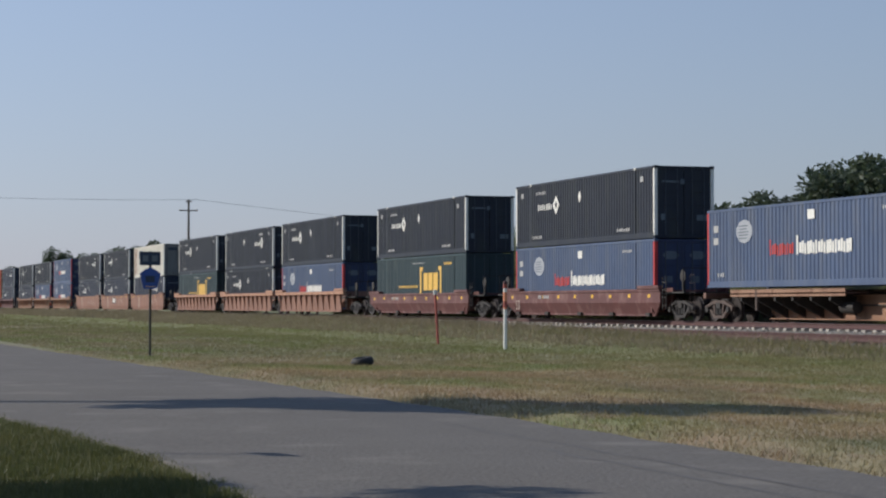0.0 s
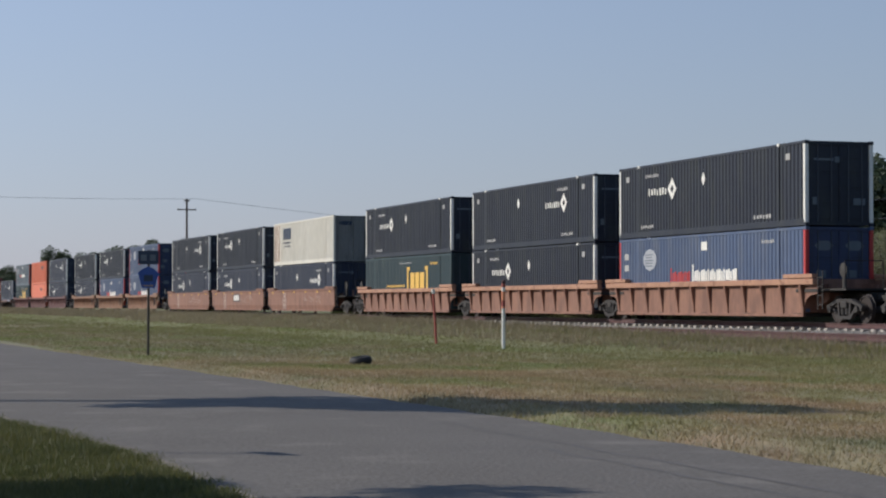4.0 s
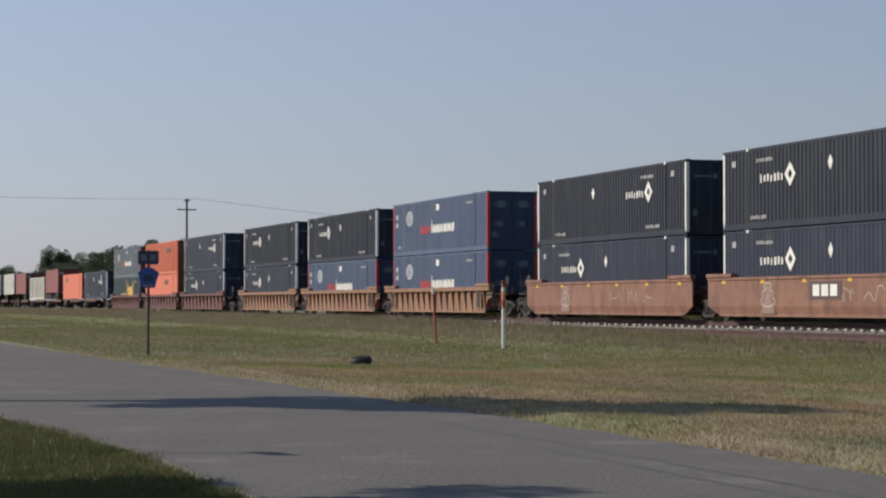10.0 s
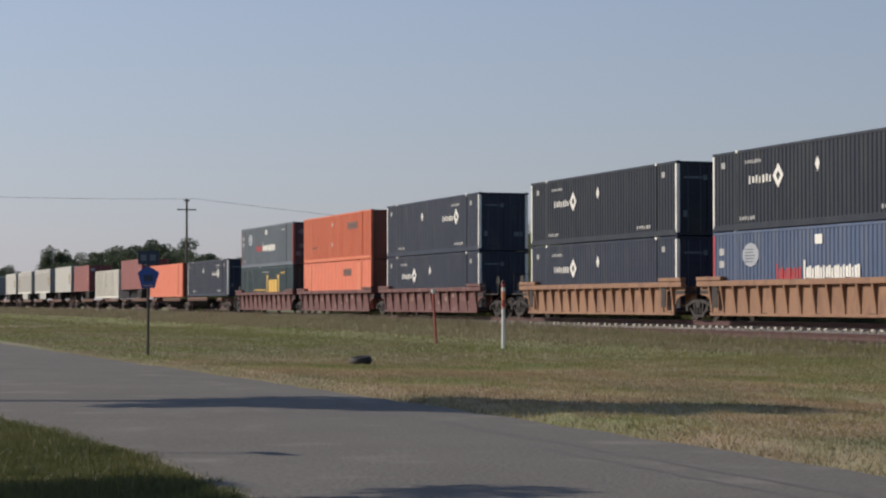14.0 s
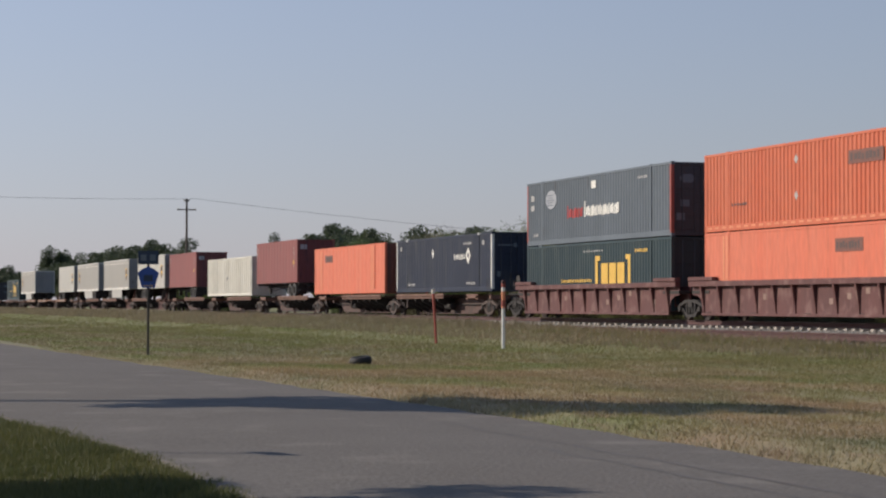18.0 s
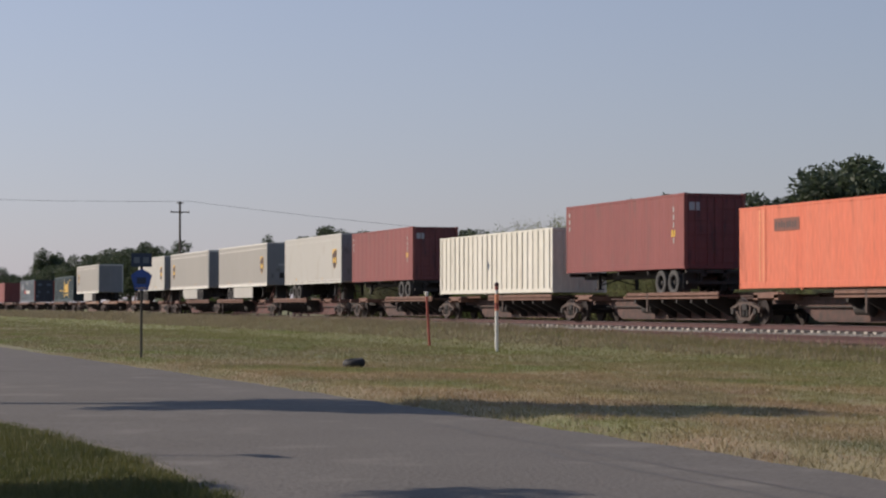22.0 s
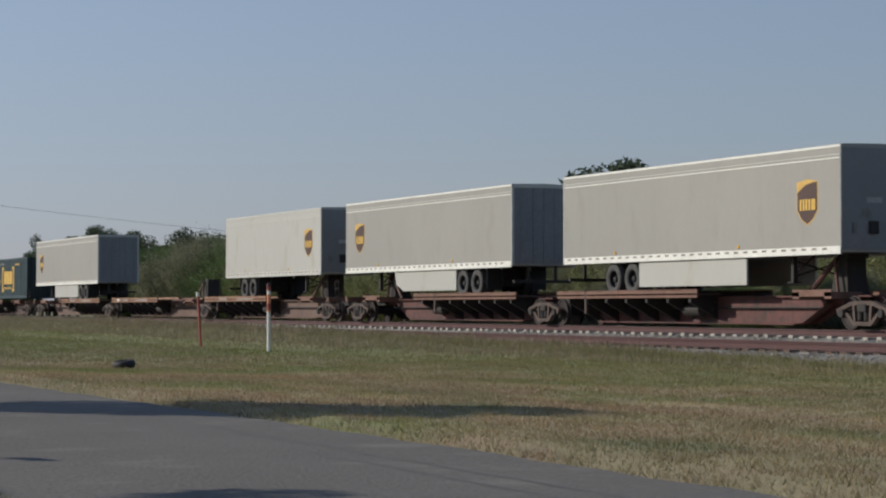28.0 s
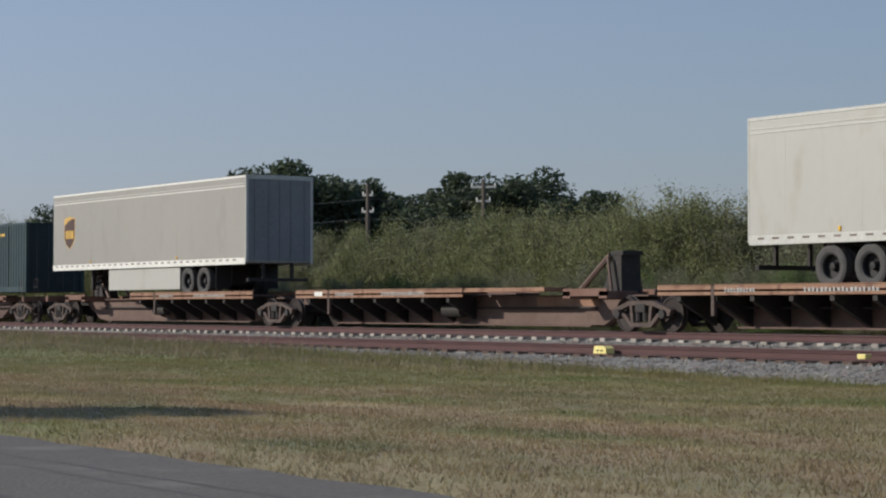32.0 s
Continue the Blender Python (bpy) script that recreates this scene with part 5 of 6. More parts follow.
for mid, paint, ribbed, place, chord, label in WELLS:
    near, far = (9.0, -9.0)
    if place == "single":
        trucks, ends = (-10.05, 10.05), (-1, 1)
    elif place == "near":
        trucks, ends = (10.3, -9.7), (1,)
    elif place == "mid":
        trucks, ends = (-9.8,), ()
    else:
        trucks, ends = (-10.2,), (-1,)
    car = well_car(far, near, paint, ribbed, label, trucks, ends, chord, *{"well_orange": (1.5, 0.07), "well_tan": (1.03, 0.055), "well_maroon": (1.4, 0.065)}[paint], (1.24 if paint == "well_maroon" else 1.57) if not ribbed else 1.48)
    if not ribbed and paint == "well_maroon":
        for x in np.arange(-8.2, 8.4, 2.0):
            part("reflector", boxes((x, x + 0.24, -1.478, -1.468, 0.92, 1.06)), M["yellow"], car, "yellow reflective square")
        tagged(part("number_bar", boxes(*[(-4.6 + 0.2 * i, -4.47 + 0.2 * i, -1.478, -1.468, 0.92, 1.06) for i in range(7)]), M["pale"], car), kind="stuff")
    if mid == -83.48:
        data = words("53", -7.35, 0.42, 0.62, -1.475)
        data.materials.append(M["chalk"])
        part("length_mark", data, None, car, "faded tan length number")
    if not ribbed and paint == "well_orange":
        for x in np.arange(-7.8, 8.4, 3.1):
            part("reflector", boxes((x, x + 0.28, -1.478, -1.468, 1.36, 1.48)), M["yellow"], car, "yellow reflective square")
        rnd = random.Random(int(-mid))
        for a in (1.0, 2.7, 4.4):
            pts = [(a + 0.13 * i + rnd.uniform(-0.2, 0.2), rnd.uniform(0.65, 1.3)) for i in range(9)]
            part("scrawl", ribbon(pts, -1.474, 0.022), M["chalk"], car, "pale spray-paint scrawl")
        for k, (w_, h_) in enumerate(((0.55, 0.36), (0.42, 0.28), (0.28, 0.22))):
            pts = [(-4.15 + w_ * math.cos(q), 0.72 + 0.27 * k + h_ * 0.5 * math.sin(q)) for q in [2 * math.pi * i / 16 for i in range(17)]]
            part("spray_ring", ribbon(pts, -1.477, 0.028), M["chalk"], car, "pale spray-paint ring")
        bell = [(-4.72, 0.30), (-3.58, 0.30), (-3.78, 0.62), (-3.92, 1.05), (-4.02, 1.36), (-4.28, 1.36), (-4.38, 1.05), (-4.52, 0.62)]
        part("spray_figure", plate(bell, -1.473, -1.469), M["stencil"], car, "grey spray-paint bell shape")
        if place == "mid":
            pl = part("dark_plate", boxes((-1.1, 1.1, -1.482, -1.468, 0.78, 1.40)), M["char"], car)
            for a in (-0.85, -0.25, 0.35):
                part("plate_bar", boxes((a, a + 0.46, -1.488, -1.482, 0.9, 1.28)), M["white"], pl)
    if ribbed and paint == "well_maroon":
        for k, x in enumerate((-6.6, -3.0, 0.6, 1.8, 3.0, 4.2, 6.6)):
            z = 0.62 + 0.17 * (k % 3)
            part("stencil_bar", boxes((x - 0.13, x + 0.13, -1.364, -1.355, z, z + 0.2)), M["stencil"], car)
    if ribbed and paint == "well_tan":
        for x in (-7.6, 7.2):
            part("equipment_plate", boxes((x, x + 0.42, -1.56, -1.53, 0.5, 1.25), bevel=0.01), M["steel"], car, "dark equipment plate")
    rolls(car, mid)

# spine cars: trucks at the joints
SPINES = (  # far joint, near joint, deck at the far end, coupler ends, trucks of the unit: far, near
    (-70.0, -53.2, True, (-1,), "f", "well_tan"),
    (-387.35, -370.8, True, (1,), "fn", ""), (-404.5, -387.35, False, (), "f", ""), (-421.45, -404.5, False, (), "f", ""), (-438.85, -421.45, False, (), "f", ""), (-455.9, -438.85, False, (-1,), "f", ""),
    (-477.8, -459.9, True, (1,), "fn", ""), (-496.6, -477.8, True, (), "f", ""), (-514.05, -496.6, False, (-1,), "f", ""),
    (-535.5, -517.8, True, (1,), "fn", "marks"), (-554.5, -535.5, True, (), "f", "marks"), (-572.2, -554.5, False, (-1,), "f", "marks"),
    (-593.4, -576.2, True, (1,), "fn", ""), (-610.9, -593.4, True, (), "f", ""), (-628.9, -610.9, True, (-1,), "f", ""), (-647.4, -632.4, True, (1,), "fn", ""), (-665.4, -647.4, True, (), "f", ""), (-684.4, -665.4, True, (-1,), "f", ""), (-706.4, -688.4, True, (1,), "fn", ""), (-724.4, -706.4, True, (-1,), "f", ""))
for far, near, deck_far, ends, tr, kind_ in SPINES:
    mid = (far + near) / 2
    h = (near - far) / 2
    trucks = [x for c, x in (("f", -h), ("n", h)) if c in tr]
    car = spine_unit(-h, h, "rusty brown spine car with orange wheel deck edges", deck_far, trucks, ends, paint={"well_tan": "well_tan", "marks": "spine_tan"}.get(kind_, "spine_red" if -515 < far < -477 else "spine"), marks=kind_ == "marks", edge="deck" if kind_ else "deck_brown", plank=far == -554.5, hitch=kind_ == "marks" or far in (-477.8, -496.6, -514.05), offset=1.9 if far == -554.5 else 1.0 if kind_ == "marks" else 1.6, reach=9.5 if kind_ == "marks" else 9.2 if far < -459 else 8.5)
    rolls(car, mid)
DECK = RAIL + 1.17  # wheels of the trailers stand in the decks
ON_SPINE = 1.245    # floor of a container on a spine car, above the rail
for far, liv in ((-70.5, "blue"), (-385.95, "navy_r"), (-404.5, "coral_s"), (-439.25, "cream"), (-591.3, "green"), (-627.7, "grey"), (-664.0, "plain_red"), (-682.6, "cream")):
    rolls(container(16.15, **LIV[liv]), far, RAIL + ON_SPINE)
for far in (-421.4, -456.25):
    ch = chassis(12.19, "dark container chassis on a spine car")
    rolls(ch, far, RAIL + 1.07)
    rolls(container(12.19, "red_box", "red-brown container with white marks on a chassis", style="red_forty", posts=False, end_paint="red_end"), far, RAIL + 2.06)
for far, length, wheels_far, skirt, paint, slope, set_in in ((-473.1, 14.4, True, 0, "trailer_white", 0, 2.9), (-494.6, 16.15, True, 6.3, "trailer", 0, 3.9), (-514.85, 16.15, False, 6.0, "trailer", 1, 3.76), (-531.2, 13.32, True, 0, "trailer_white", 0, 3.2), (-572.3, 16.15, False, 6.0, "trailer", 0, 3.85), (-722.0, 14.4, False, 0, "trailer", 0, 3.0)):
    tr = highway_trailer(length, "pale grey box trailer with brown-gold shield" + (" and skirt panels" if skirt else " and open underside"), wheels_far, skirt, paint, True, slope, set_in)
    rolls(tr, far, RAIL + 1.06)
for ob in (BOGIE, *BOGIE.children_recursive, SHADED_BOGIE, *SHADED_BOGIE.children_recursive):
    bpy.data.objects.remove(ob)

# ---- plants ----


def leaf_cards(centres, normals_up, size, rnd, stretch=1.6):
    """Small folded leaves round the centres: vertices and faces."""
    n_ = len(centres)
    d = rnd.normal(size=(n_, 3))
    d[:, 2] = d[:, 2] * 0.7 + normals_up
    d /= np.linalg.norm(d, axis=1)[:, None]
    e = np.cross(d, rnd.normal(size=(n_, 3)))
    e /= np.linalg.norm(e, axis=1)[:, None]
    s = size * rnd.uniform(0.6, 1.35, n_)[:, None]
    a, b = d * s * stretch, e * s
    v = np.stack([centres - a, centres + b * 0.6 - a * 0.1, centres + a, centres - b * 0.6 - a * 0.1], 1).reshape(-1, 3)
    f = (np.arange(n_)[:, None] * 4 + np.array([0, 1, 2, 3])).tolist()
    return v.tolist(), f


def wooden(bm_rows, name, parent):
    bm = bmesh.new()
    for p, q, r0, r1 in bm_rows:
        rod(p, q, r0, 7, r1, bm)
    return part(name, bm, M["bark"], parent)


def tree(name, label, seed, height, spread, base, leaf, leaves, size, lobes, category="tree", group="", taper=0.0):
    """A tapered trunk with forking limbs and a crown of leaf clumps round the twigs' ends."""
    rnd = np.random.default_rng(seed)
    py = random.Random(seed)
    thing = tagged(new(name), label, category, group)
    rows, tips = [], []
    lean = Vector((py.uniform(-0.04, 0.04), py.uniform(-0.04, 0.04), 0)) * height
    fork = Vector((0, 0, height * base)) + lean * 0.4
    r0 = height * 0.022
    rows.append((Vector((0, 0, -0.05)), fork, r0 * 1.25, r0 * 0.8))
    for i in range(lobes):
        ang = 2 * math.pi * (i + py.uniform(-0.3, 0.3)) / lobes
        out = spread * py.uniform(0.35, 0.85) * (1.0 if i else 0.1)
        up = py.uniform(base + 0.15, 0.86)
        if taper:
            up = base + 0.1 + (0.80 - base) * i / lobes
            out *= 1 - taper * (up - base) / (1 - base)
        top = Vector((math.cos(ang * (3 if taper else 1)) * out, math.sin(ang * (3 if taper else 1)) * out, height * up)) + lean
        mid = fork.lerp(top, 0.5) + Vector((py.uniform(-0.2, 0.2), py.uniform(-0.2, 0.2), 0.25)) * spread * 0.2
        rows += [(fork - Vector((0, 0, 0.1)), mid, r0 * 0.6, r0 * 0.38), (mid, top, r0 * 0.38, r0 * 0.14)]
        for j in range(5):
            t = top + Vector((py.gauss(0, 1), py.gauss(0, 1), py.gauss(0.1, 0.6))) * spread * 0.26 * (1 - taper * (up - base) / (1 - base))
            t.z = min(t.z, height * 0.97)
            rows.append((mid.lerp(top, py.uniform(0.3, 0.95)), t, r0 * 0.16, r0 * 0.05))
            tips.append(t)
        tips.append(top)
    wooden(rows, "trunk", thing)
    tips = np.array([tuple(t) for t in tips])
    pick = rnd.integers(0, len(tips), leaves)
    w = rnd.uniform(0.5, 1.25, len(tips))[pick]
    off = rnd.normal(size=(leaves, 3))
    off /= np.linalg.norm(off, axis=1)[:, None]
    off *= (rnd.random(leaves) ** 0.4 * spread * 0.30 * w * (1 - taper * np.clip(tips[pick][:, 2] / height - base, 0, 1)))[:, None]
    off[:, 2] *= 0.75
    c = tips[pick] + off
    v, f = leaf_cards(c, 0.25, size, rnd)
    top = float(np.percentile(np.array(v)[:, 2], 99.7))
    crown = new("crown", raw("crown", v, f, M[leaf]))
    crown.parent = thing
    thing["top"] = top
    return thing


def bush(name, label, seed, height, spread, leaf, leaves, size, stems, group=""):
    """A shrub of many slender stems with leaves along their upper parts."""
    rnd = np.random.default_rng(seed)
    py = random.Random(seed)
    thing = tagged(new(name), label, "bush", group)
    rows, c = [], []
    for i in range(stems):
        a, q = py.uniform(0, 2 * math.pi), py.random() ** 0.6
        b0 = Vector((math.cos(a), math.sin(a), 0)) * spread * 0.35 * q
        top = b0 + Vector((math.cos(a) * spread * 0.65 * q, math.sin(a) * spread * 0.65 * q, height * (1.0 - 0.45 * q * q) * py.uniform(0.72, 1.03)))
        mid = b0.lerp(top, 0.55) + Vector((py.gauss(0, 0.12), py.gauss(0, 0.12), 0.1))
        rows += [(b0, mid, 0.03, 0.02), (mid, top, 0.02, 0.006)]
        for j in range(3):
            t = mid.lerp(top, py.uniform(0.2, 0.9))
            rows.append((t, t + Vector((py.gauss(0, 0.35), py.gauss(0, 0.35), py.uniform(0.2, 0.7))), 0.012, 0.004))
        k = leaves // stems
        u = rnd.random(k) ** 0.6
        base_ = np.array([tuple(b0.lerp(top, 0.12))])
        line = base_ + (np.array([tuple(top)]) - base_) * u[:, None]
        c.append(line + rnd.normal(size=(k, 3)) * (0.10 + 0.24 * spread * 0.3 * (1 - u * 0.7))[:, None])
    wooden(rows, "woody_base", thing)
    v, f = leaf_cards(np.concatenate(c), 0.35, size, rnd)
    thing["top"] = float(np.percentile(np.array(v)[:, 2], 99))
    crown = new("crown", raw("crown", v, f, M[leaf]))
    crown.parent = thing
    return thing


def placed(ob, m):
    """A copy of a plant, stood up and scaled by m alone."""
    copy_thing(ob, m).matrix_basis = m


def around(turn, dist):
    a = radians(turn)
    return -math.cos(a) * dist, math.sin(a) * dist


OAKS = [tree("oak_tree", "dark green broad-crowned tree behind the railway", 20 + i, 10.0, 4.6, 0.22, "leaf_dark", 17000, 0.13, 9, group="trees behind the railway") for i in range(4)]
py = random.Random(4)
# direction from the tripod, distance, height
TREES = (
    (5.75, 398, 7.6), (6.05, 395, 8.1), (6.43, 390, 8.5), (6.8, 384, 7.8), (7.27, 372, 11.6, 0.62), (7.68, 366, 9.3), (8.04, 355, 10.1), (8.58, 345, 10.1), (8.95, 333, 10.4), (9.42, 318, 11.2), (9.88, 305, 10.9), (10.34, 298, 10.0), (10.8, 290, 9.1), (11.2, 283, 8.3),
    (11.7, 272, 7.4), (12.3, 258, 7.2), (12.9, 248, 6.9), (13.3, 240, 8.4), (13.75, 230, 9.2, 0.6), (14.3, 218, 9.8, 0.75), (14.8, 210, 9.4), (15.4, 204, 8.8), (15.9, 196, 7.8), (16.7, 188, 6.7), (17.65, 172, 7.8), (18.1, 172, 7.8), (18.9, 168, 7.6), (19.8, 165, 7.2), (20.7, 158, 7.2), (21.5, 150, 7.4), (22.2, 144, 7.3), (23.0, 138, 7.2),
    (23.75, 136, 8.3, 0.7), (24.3, 134, 8.6, 0.7), (24.95, 132, 7.8, 0.7), (25.5, 130, 7.6, 0.7), (26.05, 128, 6.9, 0.7), (26.7, 127, 7.1, 0.7), (27.25, 126, 8.0, 0.75), (27.9, 124, 8.6, 0.8), (28.55, 123, 9.4), (29.2, 122, 10.0), (29.8, 122, 9.8), (30.4, 124, 9.2), (31.0, 126, 9.2), (31.6, 124, 8.6), (32.25, 124, 8.4, 0.7), (32.75, 123, 7.7, 0.7),
    (33.5, 122, 8.4), (34.1, 122, 8.7), (34.6, 121, 8.6), (35.15, 119, 9.3), (35.8, 119, 9.4), (36.35, 118, 8.1), (36.9, 118, 8.1), (37.5, 118, 8.0), (38.2, 120, 7.0), (39.5, 122, 6.4), (41, 124, 6.2), (42.6, 124, 6.4), (44.5, 126, 6.6), (46.5, 126, 6.6))
for i, (turn, dist, high, *slim) in enumerate(TREES):
    x, y = around(turn, dist)
    ob = OAKS[i % 4]
    s = 0.965 * high / ob["top"]
    m = pose(x, y, 0, 0, 0, py.uniform(0, 360)) @ Matrix.Diagonal((s * py.uniform(0.85, 1.1) * (slim or [1])[0], s * py.uniform(0.85, 1.1) * (slim or [1])[0], s, 1))
    if i < 4:
        ob.matrix_basis = m
    else:
        placed(ob, m)

BUSHES = [bush("roadside_bush", label + " bush behind the railway", 40 + i, 5.0, 3.2, leaf, 60000, 0.027, 90, group="bushes behind the railway") for i, (label, leaf) in enumerate((("olive-green", "leaf_bush"), ("grey-green twiggy", "leaf_grey"), ("olive-green", "leaf_bush"), ("bright green", "leaf_bright")))]
ROWS = []
for turn, high in ((15.4, 5.2), (15.9, 5.9), (16.5, 6.1), (17.2, 6.0), (17.8, 6.3), (18.5, 5.6), (19.3, 5.9), (20.2, 6.0), (21.2, 6.0), (22.2, 5.6), (23.2, 5.2), (24.2, 4.7)):
    ROWS.append((turn, 46 / math.sin(radians(turn)), high, 3 if turn < 17 else (1 if turn < 18 else 3 if int(turn * 10) % 2 else 0)))
    ROWS.append((turn + 0.35, 49 / math.sin(radians(turn)), high * 0.93, 1 if turn > 18 else 3))
for turn, high in ((25.2, 3.6), (26.2, 3.7), (27.2, 3.6), (28.2, 4.0), (29.2, 4.3), (30.2, 4.4), (31.2, 4.5), (32.2, 4.6), (33.3, 4.7), (34.4, 4.8), (35.5, 4.7), (36.6, 4.7), (37.7, 4.7), (38.8, 4.7), (39.9, 4.7), (41.0, 4.7), (42.1, 4.6), (43.3, 4.6), (44.6, 4.6), (45.9, 4.6), (47.2, 4.6)):
    ROWS.append((turn, 47 / math.sin(radians(turn)), high, None))
    ROWS.append((turn + 0.5, 52 / math.sin(radians(turn)), high * 0.97, None))
    ROWS.append((turn + 0.2, 40.6 / math.sin(radians(turn)), high * 0.52, None))
for turn, high in ((10.7, 5.5), (11.0, 5.7), (11.3, 4.6), (11.8, 5.0), (12.3, 5.2)):
    ROWS.append((turn, 46 / math.sin(radians(turn)), high, 3))
used = set()
for turn, dist, high, which in ROWS:
    x, y = around(turn + py.uniform(-0.2, 0.2), dist * py.uniform(0.98, 1.03))
    k = which if which is not None else py.choice((0, 1, 2, 0, 1, 2, 3))
    s = high / BUSHES[k]["top"] * py.uniform(0.94, 1.06)
    m = pose(x, y, 0, 0, 0, py.uniform(0, 360)) @ Matrix.Diagonal((s * 1.1, s * 1.1, s, 1))
    if k not in used:
        used.add(k)
        BUSHES[k].matrix_basis = m
    else:
        placed(BUSHES[k], m)

# the two trees by the road whose shade lies across it
tree("roadside_tree", "young broad-leaved tree beside the road", 61, 9.3, 2.5, 0.34, "leaf_dark", 7500, 0.12, 9, group="trees beside the road", taper=0.45).matrix_basis = pose(-31.2, -0.9, 0)
tree("roadside_tree", "small broad-leaved tree beside the road", 62, 4.7, 1.45, 0.42, "leaf_dark", 5000, 0.10, 7, group="trees beside the road").matrix_basis = pose(-17.2, -3.05, 0)


def blades(name, count, area, high, width, material, label, seed, keep=None, lift=None, bend=0.45):
    """Grass as single bent blades over an area (x0, x1, y0, y1)."""
    rnd = np.random.default_rng(seed)
    x0, x1, y0, y1 = area
    x, y = rnd.uniform(x0, x1, count), rnd.uniform(y0, y1, count)
    if keep is not None:
        k = keep(x, y, rnd)
        x, y = x[k], y[k]
    n_ = len(x)
    z = lift(x, y) if lift is not None else np.zeros(n_)
    tuft = np.array([noise.noise((p * 2.1, q * 2.1, 9.0)) + 0.6 * noise.noise((p * 0.6, q * 0.9, 3.0)) for p, q in zip(x, y)])
    h = high * rnd.uniform(0.45, 1.3, n_) * np.clip(1.0 + 1.1 * tuft, 0.35, 2.2)
    a = rnd.uniform(0, 2 * np.pi, n_)
    w = width * rnd.uniform(0.6, 1.4, n_)
    lean = rnd.normal(0, bend, (n_, 2)) * h[:, None]
    ca, sa = np.cos(a) * w, np.sin(a) * w
    v = np.stack([np.stack([x - ca, y - sa, z - 0.02], -1), np.stack([x + ca, y + sa, z - 0.02], -1), np.stack([x + lean[:, 0], y + lean[:, 1], z + h], -1)], 1).reshape(-1, 3)
    f = np.arange(3 * n_).reshape(-1, 3)
    return tagged(new(name, raw(name, v.tolist(), f.tolist(), M[material])), label, "grass", kind="stuff")


def field_lift(x, y):
    return np.array([rise(a, b) + (0.05 * noise.noise((a * 0.11, b * 0.2, 0.3)) if 9.5 <= b <= 26 else 0.0) for a, b in zip(x, y)]) - 0.012


def patchy(scale, level):
    def keep(x, y, rnd):
        q = np.array([noise.noise((a * scale, b * scale * 1.8, 1.7)) for a, b in zip(x, y)])
        return q + rnd.normal(0, 0.25, len(x)) > level
    return keep


blades("field_grass", 260000, (-48, -8, 8.3, 26.4), 0.038, 0.0075, "grass_dry", "short dry mown field grass", 1, None, field_lift, 0.75)
blades("field_grass", 110000, (-120, -48, 8.0, 26.4), 0.055, 0.013, "grass_dry", "short dry mown field grass", 2, None, field_lift, 0.8)
blades("field_grass", 60000, (-330, -120, 7.0, 26.0), 0.05, 0.04, "grass_dry", "short dry mown field grass", 8, None, field_lift, 0.9)
blades("green_grass", 22000, (-70, -8, 13, 26), 0.045, 0.007, "grass_lush", "green patches in the mown field", 3, patchy(0.28, 0.3), field_lift, 0.7)


def near_far_edge(x, y, rnd):
    e = np.array([road_far(a) for a in x])
    t = y - e
    clump = np.array([noise.noise((a * 1.3, b * 1.3, 4.0)) for a, b in zip(x, y)])
    return (t > -0.12 + 0.12 * clump) & (rnd.random(len(x)) < np.exp(-np.maximum(t, 0) / 0.55)) & (clump > -0.35)


blades("verge_grass", 60000, (-62, -7, 6.6, 11.0), 0.07, 0.007, "grass_verge", "longer straw-coloured grass along the road", 4, near_far_edge, field_lift, 0.7)


def near_lawn(x, y, rnd):
    e = np.array([road_near(a) for a in x])
    return y < e + 0.06 + 0.06 * rnd.normal(0, 1, len(x))


blades("lawn_grass", 130000, (-27, -11, 0.2, 3.3), 0.05, 0.0045, "grass_lush", "lush green lawn beside the road", 5, near_lawn)
blades("ballast_edge_grass", 26000, (-70, -20, 25.6, 27.4), 0.10, 0.009, "grass_dry", "grass growing over the ballast edge", 9, lambda x, y, r: r.random(len(x)) < np.interp(y, (25.6, 26.5, 27.4), (1, 0.8, 0.1)), field_lift, 0.6)
blades("bank_grass", 70000, (-150, -34, 24.0, 28.3), 0.15, 0.012, "grass_bank", "tall dry grass on the bank beside the siding", 6, lambda x, y, r: r.random(len(x)) < np.interp(x, (-90, -60, -34), (1, 0.75, 0.3)), field_lift)
blades("bank_grass", 40000, (-330, -150, 24.5, 28.3), 0.22, 0.03, "grass_bank", "tall dry grass on the bank beside the siding", 7, None, field_lift)
blades("weeds", 10000, (-100, -44, 26.0, 28.6), 0.24, 0.010, "grass_bank", "sparse tall straw-coloured weeds along the siding", 10, lambda x, y, r: r.random(len(x)) < np.interp(x, (-100, -62, -44), (1, 0.7, 0.1)), field_lift, 0.35)

# ---- signs, posts, poles ----


